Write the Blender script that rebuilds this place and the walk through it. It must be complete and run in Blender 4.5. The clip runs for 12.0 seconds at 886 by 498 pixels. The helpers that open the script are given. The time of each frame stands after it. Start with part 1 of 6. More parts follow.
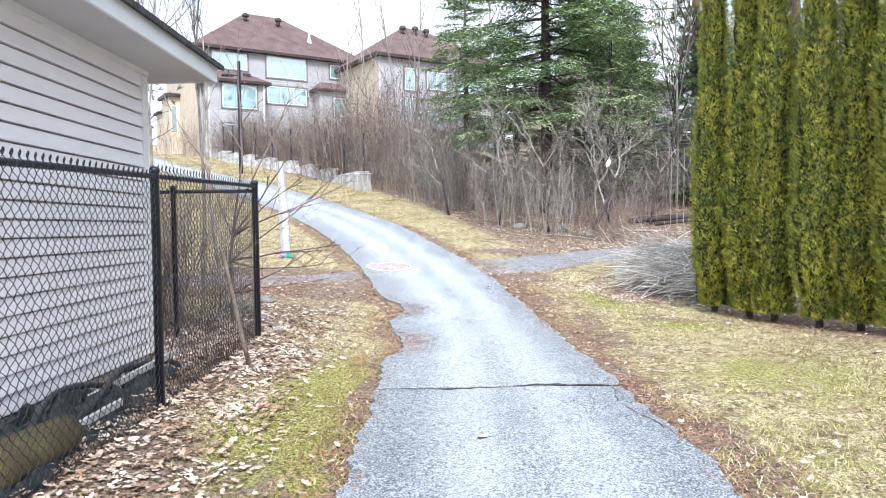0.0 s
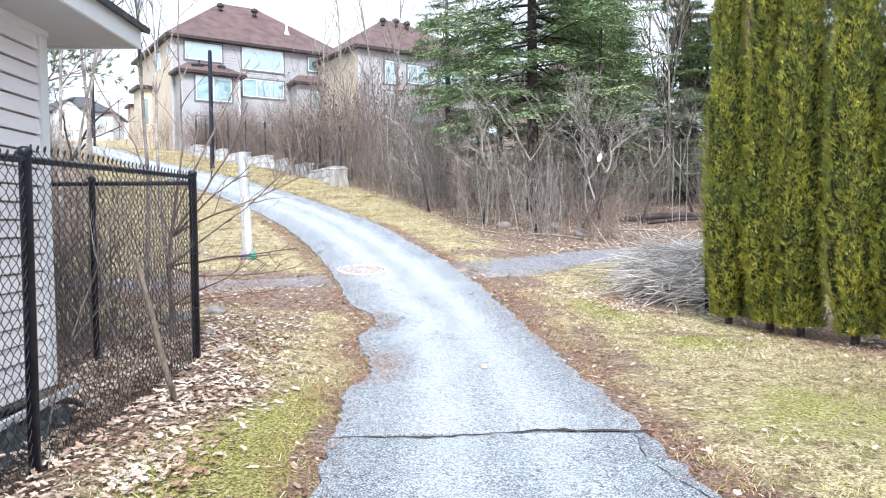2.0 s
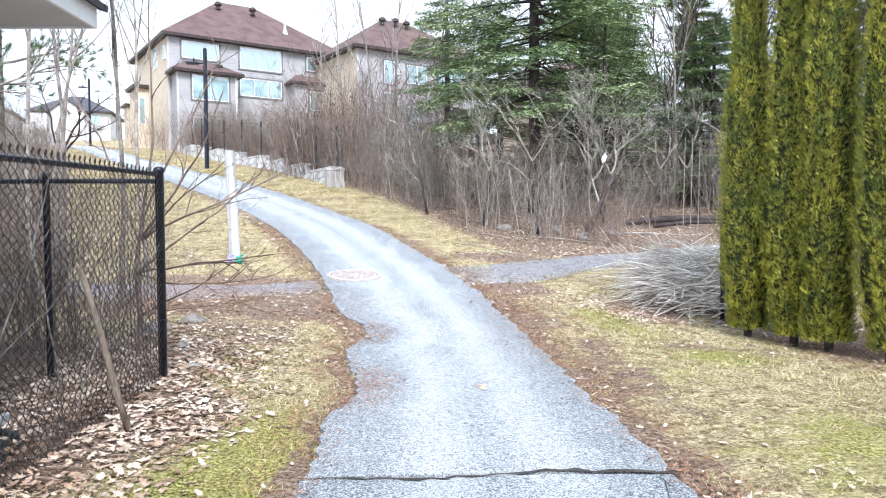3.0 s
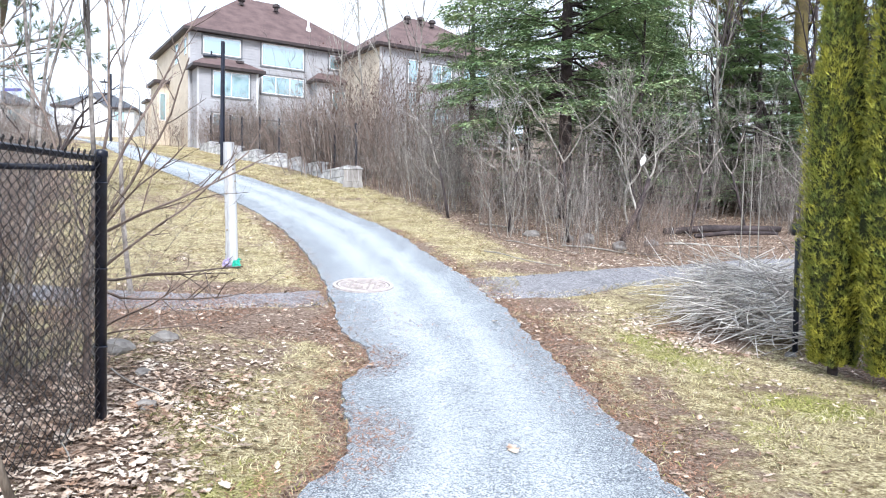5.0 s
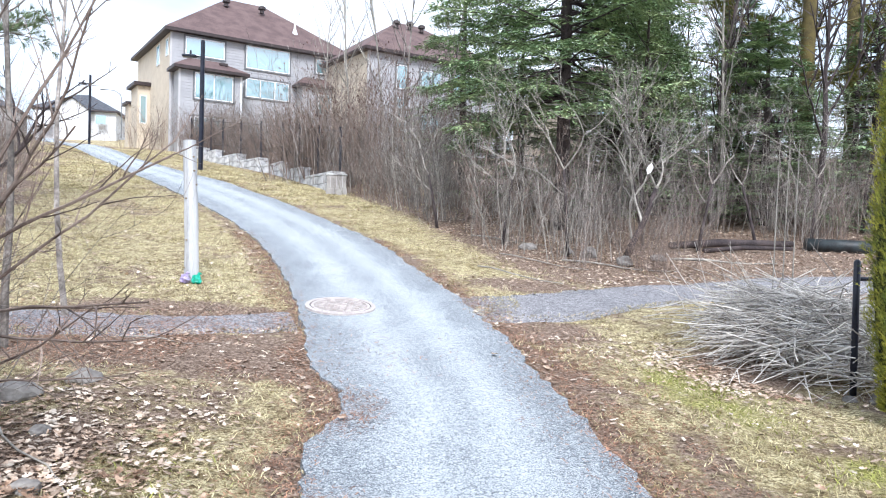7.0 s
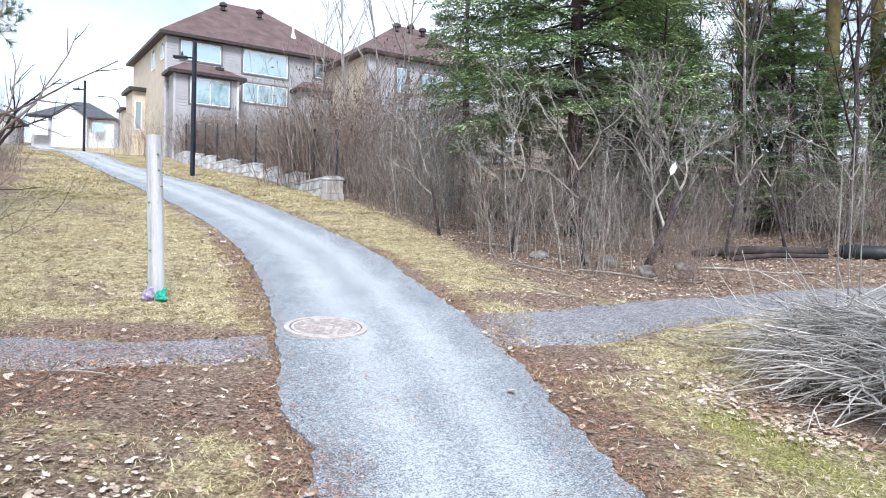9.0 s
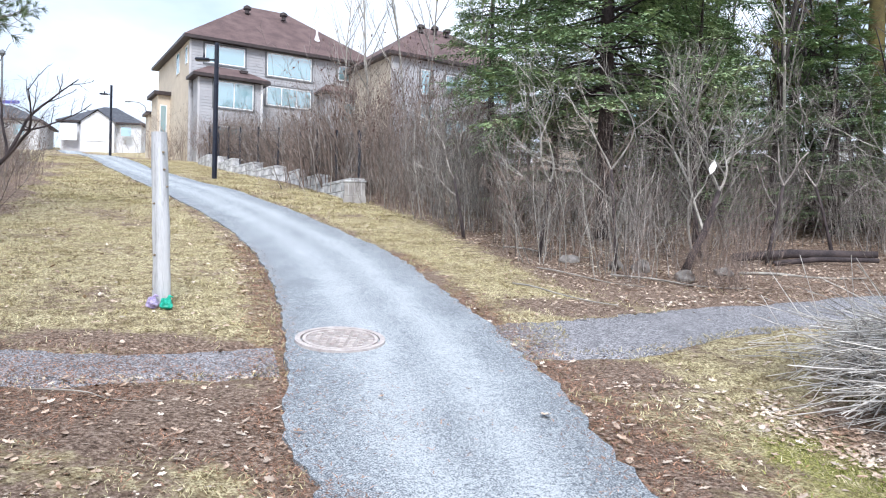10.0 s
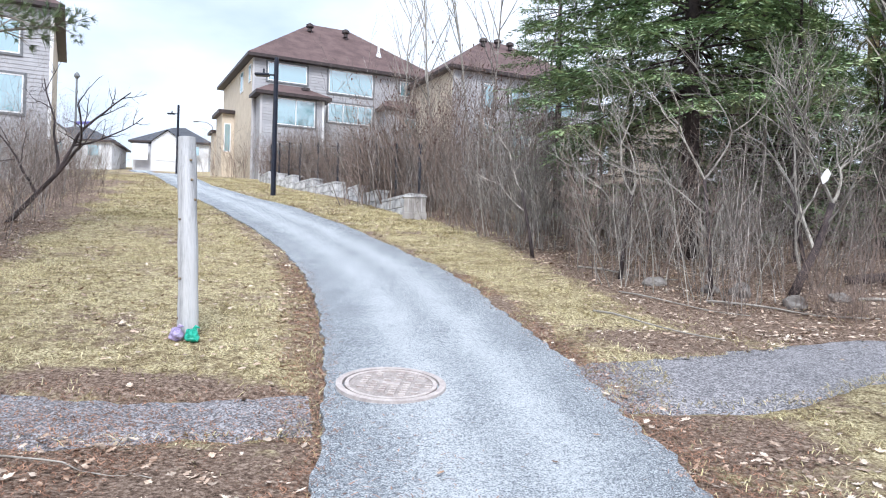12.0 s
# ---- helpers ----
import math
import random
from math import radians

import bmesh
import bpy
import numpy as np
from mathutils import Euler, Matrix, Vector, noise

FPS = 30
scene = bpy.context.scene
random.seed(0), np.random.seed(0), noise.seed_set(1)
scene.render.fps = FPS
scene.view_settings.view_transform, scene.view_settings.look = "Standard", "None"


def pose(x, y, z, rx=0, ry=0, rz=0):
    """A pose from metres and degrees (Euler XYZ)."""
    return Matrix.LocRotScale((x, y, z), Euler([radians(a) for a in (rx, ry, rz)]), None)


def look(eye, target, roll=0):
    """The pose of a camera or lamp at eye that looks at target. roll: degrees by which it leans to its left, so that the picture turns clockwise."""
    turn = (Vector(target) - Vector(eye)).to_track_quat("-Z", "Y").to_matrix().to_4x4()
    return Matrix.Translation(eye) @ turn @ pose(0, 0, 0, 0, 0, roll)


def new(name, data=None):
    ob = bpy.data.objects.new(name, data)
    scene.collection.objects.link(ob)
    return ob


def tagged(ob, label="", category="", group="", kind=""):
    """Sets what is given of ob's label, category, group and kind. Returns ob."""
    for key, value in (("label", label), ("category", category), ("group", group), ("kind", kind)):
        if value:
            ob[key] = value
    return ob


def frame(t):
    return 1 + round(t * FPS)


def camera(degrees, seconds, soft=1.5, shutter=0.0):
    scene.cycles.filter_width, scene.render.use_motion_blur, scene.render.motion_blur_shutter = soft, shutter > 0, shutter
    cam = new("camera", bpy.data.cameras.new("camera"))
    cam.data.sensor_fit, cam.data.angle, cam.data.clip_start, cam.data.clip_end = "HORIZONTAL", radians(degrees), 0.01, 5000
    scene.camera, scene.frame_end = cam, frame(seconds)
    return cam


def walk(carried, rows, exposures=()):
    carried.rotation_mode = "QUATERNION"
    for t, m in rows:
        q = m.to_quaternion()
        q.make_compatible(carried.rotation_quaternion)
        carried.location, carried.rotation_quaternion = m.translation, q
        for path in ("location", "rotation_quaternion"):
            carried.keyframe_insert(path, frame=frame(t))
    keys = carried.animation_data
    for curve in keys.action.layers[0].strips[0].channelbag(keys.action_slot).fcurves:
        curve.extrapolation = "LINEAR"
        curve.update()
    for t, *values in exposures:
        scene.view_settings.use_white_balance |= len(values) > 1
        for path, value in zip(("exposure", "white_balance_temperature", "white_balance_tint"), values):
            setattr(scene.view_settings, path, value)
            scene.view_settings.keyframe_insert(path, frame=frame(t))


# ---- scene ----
cam = camera(62.6, 12.0, soft=1.1)
METRES, EYE, TILT, LEAN, TURN = 8.2, 1.5, 0.0, 0.0, 0.0
ROWS = [
    (0.0, 0.0, 0.0, 0.0, -0.03, -1.74, 0.9),
    (0.5, -0.003, 0.0411, 0.0046, -0.43, -1.85, 0.81),
    (1.0, 0.0001, 0.0818, 0.002, -0.8, -1.8, 0.8),
    (1.5, 0.0041, 0.1227, 0.0067, -1.18, -1.95, 0.8),
    (2.0, 0.0051, 0.163, 0.0036, -1.49, -1.99, 0.73),
    (2.5, 0.0051, 0.2054, 0.0082, -1.67, -2.05, 0.67),
    (3.0, 0.0118, 0.2474, 0.0053, -1.51, -1.84, 0.5),
    (5.0, 0.0156, 0.4197, 0.0086, 0.18, -1.57, -0.78),
    (5.5, 0.0157, 0.4619, 0.0135, 0.34, -1.57, -1.04),
    (6.0, 0.0105, 0.504, 0.012, 0.06, -1.36, -1.29),
    (6.5, 0.0062, 0.5436, 0.017, -0.42, -1.21, -1.39),
    (7.0, 0.0098, 0.5853, 0.0152, -0.85, -0.86, -1.43),
    (9.0, 0.0107, 0.7505, 0.0174, -0.68, -0.3, -1.18),
    (9.5, 0.0126, 0.7888, 0.0212, 0.27, -0.26, -1.1),
    (10.0, 0.0115, 0.8306, 0.0182, 1.26, -0.07, -1.13),
    (10.5, 0.0097, 0.8712, 0.0215, 2.42, 0.12, -1.14),
    (11.0, 0.0092, 0.9131, 0.0205, 3.75, 0.55, -1.19),
    (11.5, 0.005, 0.9531, 0.0261, 5.04, 0.85, -1.2),
    (12.0, -0.0046, 0.9935, 0.0251, 6.09, 1.17, -1.24),
]
walk(cam, [(t, pose(0, 0, EYE, TILT, LEAN, TURN) @ pose(METRES * x, METRES * y, METRES * z, 90 + pitch, roll, yaw)) for t, x, y, z, yaw, pitch, roll in ROWS],
     [(0.0, 1.3, 6080, 11), (6.5, 1.14, 5960, 11), (12.0, 0.82, 5980, 12)])

# ---- sky and sun: bright broken overcast, a softly veiled sun ----
SUN_EL, SUN_AZ = 46.0, 170.0  # degrees; azimuth clockwise from +y


def make_world():
    w = bpy.data.worlds.new("sky")
    scene.world = w
    w.use_nodes = True
    nt = w.node_tree
    n, l = nt.nodes, nt.links
    n.clear()
    sky = n.new("ShaderNodeTexSky")
    sky.sky_type = "NISHITA"
    sky.sun_disc = False
    sky.sun_elevation, sky.sun_rotation = radians(SUN_EL), radians(SUN_AZ)
    sky.air_density, sky.dust_density = 1.0, 2.0
    tc = n.new("ShaderNodeTexCoord")
    mp = n.new("ShaderNodeMapping")
    mp.inputs["Scale"].default_value = (1.0, 1.0, 2.6)
    no = n.new("ShaderNodeTexNoise")
    no.inputs["Scale"].default_value = 2.2
    no.inputs["Detail"].default_value = 6
    no.inputs["Roughness"].default_value = 0.5
    ramp = n.new("ShaderNodeValToRGB")
    ramp.color_ramp.elements[0].position, ramp.color_ramp.elements[0].color = 0.30, (0.35, 0.35, 0.35, 1)
    ramp.color_ramp.elements[1].position, ramp.color_ramp.elements[1].color = 0.56, (1, 1, 1, 1)
    mix = n.new("ShaderNodeMix")
    mix.data_type = "RGBA"
    mix.inputs["B"].default_value = (6.5, 7.0, 7.6, 1)
    bg = n.new("ShaderNodeBackground")
    bg.inputs["Strength"].default_value = 0.104
    out = n.new("ShaderNodeOutputWorld")
    l.new(tc.outputs["Generated"], mp.inputs["Vector"])
    l.new(mp.outputs[0], no.inputs["Vector"])
    l.new(no.outputs["Fac"], ramp.inputs["Fac"])
    l.new(ramp.outputs["Color"], mix.inputs["Factor"])
    l.new(sky.outputs[0], mix.inputs["A"])
    l.new(mix.outputs["Result"], bg.inputs["Color"])
    l.new(bg.outputs[0], out.inputs[0])


make_world()
sun_light = bpy.data.lights.new("sun", "SUN")
sun_light.energy, sun_light.angle, sun_light.color = 2.1, radians(20), (1.0, 0.97, 0.92)
sun = new("sun", sun_light)
sd = Vector((math.sin(radians(SUN_AZ)) * math.cos(radians(SUN_EL)), math.cos(radians(SUN_AZ)) * math.cos(radians(SUN_EL)), math.sin(radians(SUN_EL))))
sun.matrix_world = look(sd * 200, (0, 0, 0))


# ---- materials ----
def mat(name, cols, scale=6.0, rough=0.85, bump=0.2, fine=60.0, metal=0.0, stretch=(1, 1, 1), vary=0.0, spec=0.4, attr=None, translucent=0.0):
    """Two-scale noise material. cols: two to four colours; vary: brightness by Object Info random; attr: a mask attribute that mixes in a colour."""
    m = bpy.data.materials.new(name)
    m.use_nodes = True
    nt = m.node_tree
    n, l = nt.nodes, nt.links
    p = n["Principled BSDF"]
    tc = n.new("ShaderNodeTexCoord")
    mp = n.new("ShaderNodeMapping")
    mp.inputs["Scale"].default_value = stretch
    l.new(tc.outputs["Object"], mp.inputs["Vector"])
    a, b = n.new("ShaderNodeTexNoise"), n.new("ShaderNodeTexNoise")
    a.inputs["Scale"].default_value, a.inputs["Detail"].default_value = scale, 5
    b.inputs["Scale"].default_value, b.inputs["Detail"].default_value = fine, 3
    for q in (a, b):
        l.new(mp.outputs[0], q.inputs["Vector"])
    add = n.new("ShaderNodeMath")
    add.operation = "MULTIPLY_ADD"
    l.new(b.outputs["Fac"], add.inputs[0])
    add.inputs[1].default_value = 0.6
    sub = n.new("ShaderNodeMath")
    sub.operation = "SUBTRACT"
    l.new(a.outputs["Fac"], sub.inputs[0])
    sub.inputs[1].default_value = 0.3
    l.new(sub.outputs[0], add.inputs[2])
    ramp = n.new("ShaderNodeValToRGB")
    e = ramp.color_ramp.elements
    while len(e) < len(cols):
        e.new(0.5)
    for i, c in enumerate(cols):
        e[i].position = 0.34 + 0.32 * i / max(1, len(cols) - 1)
        e[i].color = (*c, 1)
    l.new(add.outputs[0], ramp.inputs["Fac"])
    col = ramp.outputs["Color"]
    if attr:
        at = n.new("ShaderNodeAttribute")
        at.attribute_name = attr[0]
        mx = n.new("ShaderNodeMix")
        mx.data_type = "RGBA"
        l.new(at.outputs["Fac"], mx.inputs["Factor"])
        l.new(col, mx.inputs["A"])
        mx.inputs["B"].default_value = (*attr[1], 1)
        col = mx.outputs["Result"]
    if vary:
        oi, hsv, mr = n.new("ShaderNodeObjectInfo"), n.new("ShaderNodeHueSaturation"), n.new("ShaderNodeMapRange")
        mr.inputs["To Min"].default_value, mr.inputs["To Max"].default_value = 1 - vary, 1 + vary
        l.new(oi.outputs["Random"], mr.inputs["Value"])
        l.new(mr.outputs[0], hsv.inputs["Value"])
        l.new(col, hsv.inputs["Color"])
        col = hsv.outputs[0]
    l.new(col, p.inputs["Base Color"])
    p.inputs["Roughness"].default_value = rough
    p.inputs["Metallic"].default_value = metal
    p.inputs["Specular IOR Level"].default_value = spec
    if bump:
        bp = n.new("ShaderNodeBump")
        bp.inputs["Strength"].default_value, bp.inputs["Distance"].default_value = bump, 0.02
        l.new(add.outputs[0], bp.inputs["Height"])
        l.new(bp.outputs[0], p.inputs["Normal"])
    return m


def island(m, low=0.7, high=1.3, sat=0.15):
    """Vary a material's colour from one loose piece to the next."""
    nt = m.node_tree
    p = nt.nodes["Principled BSDF"]
    src = p.inputs["Base Color"].links[0].from_socket
    g, mr, hsv = nt.nodes.new("ShaderNodeNewGeometry"), nt.nodes.new("ShaderNodeMapRange"), nt.nodes.new("ShaderNodeHueSaturation")
    mr.inputs["To Min"].default_value, mr.inputs["To Max"].default_value = low, high
    nt.links.new(g.outputs["Random Per Island"], mr.inputs["Value"])
    nt.links.new(mr.outputs[0], hsv.inputs["Value"])
    nt.links.new(src, hsv.inputs["Color"])
    nt.links.new(hsv.outputs[0], p.inputs["Base Color"])
    return m


def speckled(name, dark, middle, light, fine, broad):
    """Bound aggregate: fine stones lighter and darker than the binder, with broad worn patches and long streaks."""
    m = bpy.data.materials.new(name)
    m.use_nodes = True
    nt = m.node_tree
    n, l = nt.nodes, nt.links
    p = n["Principled BSDF"]
    tc = n.new("ShaderNodeTexCoord")

    def tex(scale, detail, rough, stretch=None):
        q = n.new("ShaderNodeTexNoise")
        q.inputs["Scale"].default_value, q.inputs["Detail"].default_value, q.inputs["Roughness"].default_value = scale, detail, rough
        src = tc.outputs["Object"]
        if stretch:
            mp = n.new("ShaderNodeMapping")
            mp.inputs["Scale"].default_value = stretch
            l.new(src, mp.inputs["Vector"])
            src = mp.outputs[0]
        l.new(src, q.inputs["Vector"])
        return q.outputs["Fac"]

    def madd(a, k, c):
        q = n.new("ShaderNodeMath")
        q.operation = "MULTIPLY_ADD"
        l.new(a, q.inputs[0])
        q.inputs[1].default_value = k
        if isinstance(c, float):
            q.inputs[2].default_value = c
        else:
            l.new(c, q.inputs[2])
        return q.outputs[0]

    f = tex(fine, 2, 0.6)
    g = tex(fine * 0.3, 4, 0.8)
    b = tex(broad, 5, 0.6)
    st = tex(1.0, 4, 0.6, (3.2, 0.35, 1))
    at = n.new("ShaderNodeAttribute")
    at.attribute_name = "track"
    v = madd(f, 1.7, madd(g, 0.9, madd(b, 0.16, madd(st, 0.14, madd(at.outputs["Fac"], 0.15, -0.95)))))
    r = n.new("ShaderNodeValToRGB")
    r.color_ramp.elements.new(0.5)
    for e, (pos, c) in zip(r.color_ramp.elements, ((0.3, dark), (0.5, middle), (0.74, light))):
        e.position, e.color = pos, (*c, 1)
    l.new(v, r.inputs["Fac"])
    l.new(r.outputs["Color"], p.inputs["Base Color"])
    p.inputs["Roughness"].default_value, p.inputs["Specular IOR Level"].default_value = 0.85, 0.3
    bp = n.new("ShaderNodeBump")
    bp.inputs["Strength"].default_value, bp.inputs["Distance"].default_value = 0.7, 0.012
    l.new(madd(f, 1.0, madd(g, 1.0, 0.0)), bp.inputs["Height"])
    l.new(bp.outputs[0], p.inputs["Normal"])
    return m


def glass_mat():
    m = bpy.data.materials.new("window_glass")
    m.use_nodes = True
    p = m.node_tree.nodes["Principled BSDF"]
    # blue-green base stands in for the sky mirrored in the panes
    p.inputs["Base Color"].default_value = (0.2, 0.38, 0.43, 1)
    p.inputs["Roughness"].default_value = 0.03
    p.inputs["Specular IOR Level"].default_value = 1.0
    p.inputs["IOR"].default_value = 2.5
    return m


M = {
    "asphalt": speckled("aged_asphalt", (0.085, 0.097, 0.115), (0.235, 0.26, 0.285), (0.55, 0.58, 0.605), 105, 1.6),
    "asphalt_old": speckled("worn_asphalt", (0.07, 0.082, 0.096), (0.195, 0.22, 0.245), (0.5, 0.535, 0.56), 100, 1.9),
    "gravel": speckled("fine_gravel", (0.09, 0.09, 0.095), (0.22, 0.215, 0.23), (0.44, 0.425, 0.44), 60, 1.5),
    "joint": mat("crack_dirt", [(0.03, 0.028, 0.025), (0.07, 0.06, 0.05)], 5),
    "siding": mat("lilac_grey_vinyl", [(0.79, 0.755, 0.775), (0.85, 0.815, 0.835)], 1.2, 0.5, 0.05, 30, stretch=(1, 0.15, 1)),
    "soffit": mat("grey_soffit", [(0.5, 0.49, 0.5), (0.56, 0.55, 0.56)], 2, 0.6, 0.05),
    "white_trim": mat("white_aluminium", [(0.74, 0.75, 0.77), (0.82, 0.83, 0.84)], 2, 0.4, 0.03),
    "shingle": mat("dark_shingle", [(0.03, 0.03, 0.034), (0.07, 0.07, 0.075)], 12, 0.95, 0.5),
    "black_metal": mat("black_coated_steel", [(0.008, 0.01, 0.02), (0.02, 0.024, 0.04)], 8, 0.35, 0.1),
    "wire": mat("black_vinyl_wire", [(0.012, 0.012, 0.015), (0.035, 0.03, 0.03)], 8, 0.5, 0.0),
    "concrete": mat("pale_block", [(0.3, 0.3, 0.31), (0.55, 0.55, 0.56), (0.7, 0.7, 0.7)], 3, 0.95, 0.6, 30, vary=0.12),
    "foundation": mat("foundation_concrete", [(0.3, 0.28, 0.27), (0.45, 0.43, 0.41)], 3, 0.95, 0.4),
    "weathered": mat("silvered_wood", [(0.34, 0.345, 0.355), (0.5, 0.505, 0.52), (0.6, 0.605, 0.62)], 3, 0.85, 0.25, 40, stretch=(5, 5, 0.25)),
    "plank": mat("worn_plank", [(0.22, 0.17, 0.11), (0.4, 0.32, 0.22)], 5, 0.9, 0.4, 30, stretch=(3, 3, 0.5)),
    "stake": mat("grey_brown_stake", [(0.12, 0.095, 0.075), (0.3, 0.25, 0.2)], 5, 0.9, 0.4, 30, stretch=(3, 3, 0.5)),
    "iron": mat("manhole_iron", [(0.4, 0.345, 0.33), (0.56, 0.51, 0.49)], 10, 0.7, 0.3, 60),
    "iron_dark": mat("manhole_recess", [(0.27, 0.235, 0.22), (0.42, 0.38, 0.365)], 10, 0.8, 0.3, 60),
    "tarp": mat("dark_tarp", [(0.012, 0.014, 0.016), (0.035, 0.045, 0.05)], 4, 0.45, 0.4),
    "bag_violet": mat("violet_bag", [(0.24, 0.19, 0.38), (0.5, 0.43, 0.62)], 20, 0.4, 0.4),
    "bag_green": mat("green_bag", [(0.0, 0.27, 0.18), (0.05, 0.5, 0.36)], 20, 0.4, 0.4),
    "house_grey": mat("grey_lap_siding", [(0.37, 0.37, 0.39), (0.44, 0.44, 0.46)], 1.5, 0.75, 0.1, 20),
    "house_cream": mat("cream_stucco", [(0.58, 0.5, 0.4), (0.66, 0.58, 0.47)], 1.5, 0.85, 0.1, 20),
    "house_white": mat("white_rendered_wall", [(0.6, 0.6, 0.62), (0.7, 0.7, 0.71)], 1.5, 0.8, 0.1, 20),
    "roof_brown": mat("brown_shingle", [(0.1, 0.067, 0.066), (0.135, 0.09, 0.087), (0.16, 0.11, 0.105)], 1.2, 0.95, 0.3, 14),
    "roof_slate": mat("blue_grey_shingle", [(0.06, 0.065, 0.08), (0.11, 0.115, 0.13)], 3, 0.95, 0.4, 14),
    "fascia": mat("dark_brown_fascia", [(0.035, 0.025, 0.025), (0.06, 0.045, 0.045)], 4, 0.5, 0.05),
    "glass": glass_mat(),
    "twig": island(mat("grey_brown_bark", [(0.105, 0.092, 0.084), (0.205, 0.182, 0.166), (0.34, 0.31, 0.285)], 4, 0.9, 0.2, 30, vary=0.25), 0.4, 1.7),
    "twig_red": island(mat("red_brown_bark", [(0.115, 0.084, 0.072), (0.235, 0.185, 0.158)], 4, 0.9, 0.2, 30, vary=0.2), 0.4, 1.7),
    "twig_dark": mat("dark_bark", [(0.035, 0.028, 0.03), (0.09, 0.07, 0.07)], 4, 0.9, 0.3, 30),
    "twig_pale": island(mat("pale_bark", [(0.21, 0.195, 0.175), (0.4, 0.375, 0.335)], 4, 0.9, 0.3, 30), 0.5, 1.4),
    "bark_moss": mat("yellow_lichen_bark", [(0.09, 0.07, 0.04), (0.2, 0.16, 0.06)], 3, 0.95, 0.5),
    "stick": island(mat("bleached_stick", [(0.46, 0.42, 0.38), (0.76, 0.73, 0.69)], 4, 0.9, 0.2, 30), 0.35, 1.35),
    "spruce": island(mat("spruce_needles", [(0.1, 0.165, 0.075), (0.22, 0.32, 0.16), (0.38, 0.46, 0.24)], 1.5, 0.7, 0.0, 20), 0.6, 1.4),
    "pine": island(mat("pine_needles", [(0.12, 0.18, 0.11), (0.24, 0.31, 0.18)], 1.5, 0.7, 0.0, 20), 0.6, 1.4),
    "moss_crown": island(mat("yellowing_needles", [(0.1, 0.11, 0.02), (0.2, 0.18, 0.04)], 1.5, 0.8, 0.0, 20), 0.6, 1.4),
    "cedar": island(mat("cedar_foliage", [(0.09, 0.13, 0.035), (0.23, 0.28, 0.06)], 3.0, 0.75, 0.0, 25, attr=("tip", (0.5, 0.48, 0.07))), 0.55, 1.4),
    # near-black: the shade deep inside the cedars, put into the colour
    "cedar_shade_core": mat("cedar_inner", [(0.012, 0.018, 0.005), (0.035, 0.04, 0.012)], 8, 0.95, 0.5, 30),
    "leaf": island(mat("dry_oak_leaf", [(0.23, 0.14, 0.09), (0.46, 0.35, 0.27), (0.66, 0.57, 0.48)], 3, 0.7, 0.0, 20), 0.62, 1.5),
    "litter": island(mat("rust_litter", [(0.2, 0.105, 0.07), (0.46, 0.26, 0.17)], 5, 0.85, 0.0, 20), 0.5, 1.5),
    "grass_dry": island(mat("straw_grass", [(0.34, 0.28, 0.14), (0.6, 0.53, 0.31), (0.75, 0.68, 0.44)], 1.2, 0.85, 0.0, 9), 0.42, 1.25),
    "grass_green": island(mat("moss_green_grass", [(0.2, 0.22, 0.05), (0.42, 0.43, 0.12)], 1.5, 0.85, 0.0, 12), 0.6, 1.35),
    "rock": mat("field_stone", [(0.17, 0.155, 0.145), (0.31, 0.29, 0.27)], 5, 0.95, 0.5, 25, vary=0.2),
    "lamp_grey": mat("grey_lamp_head", [(0.12, 0.13, 0.14), (0.2, 0.21, 0.22)], 8, 0.45, 0.05),
    "sign_blue": mat("violet_blue_sign", [(0.1, 0.1, 0.4), (0.13, 0.13, 0.45)], 8, 0.45, 0.0),
    "tag": mat("white_tag", [(0.75, 0.78, 0.78), (0.85, 0.86, 0.86)], 8, 0.5, 0.0),
    "stuff_red": mat("withered_fruit", [(0.07, 0.04, 0.035), (0.15, 0.085, 0.07)], 20, 0.9, 0.2),
    "wood_fence": mat("brown_board", [(0.1, 0.06, 0.045), (0.17, 0.11, 0.08)], 4, 0.9, 0.2),
}


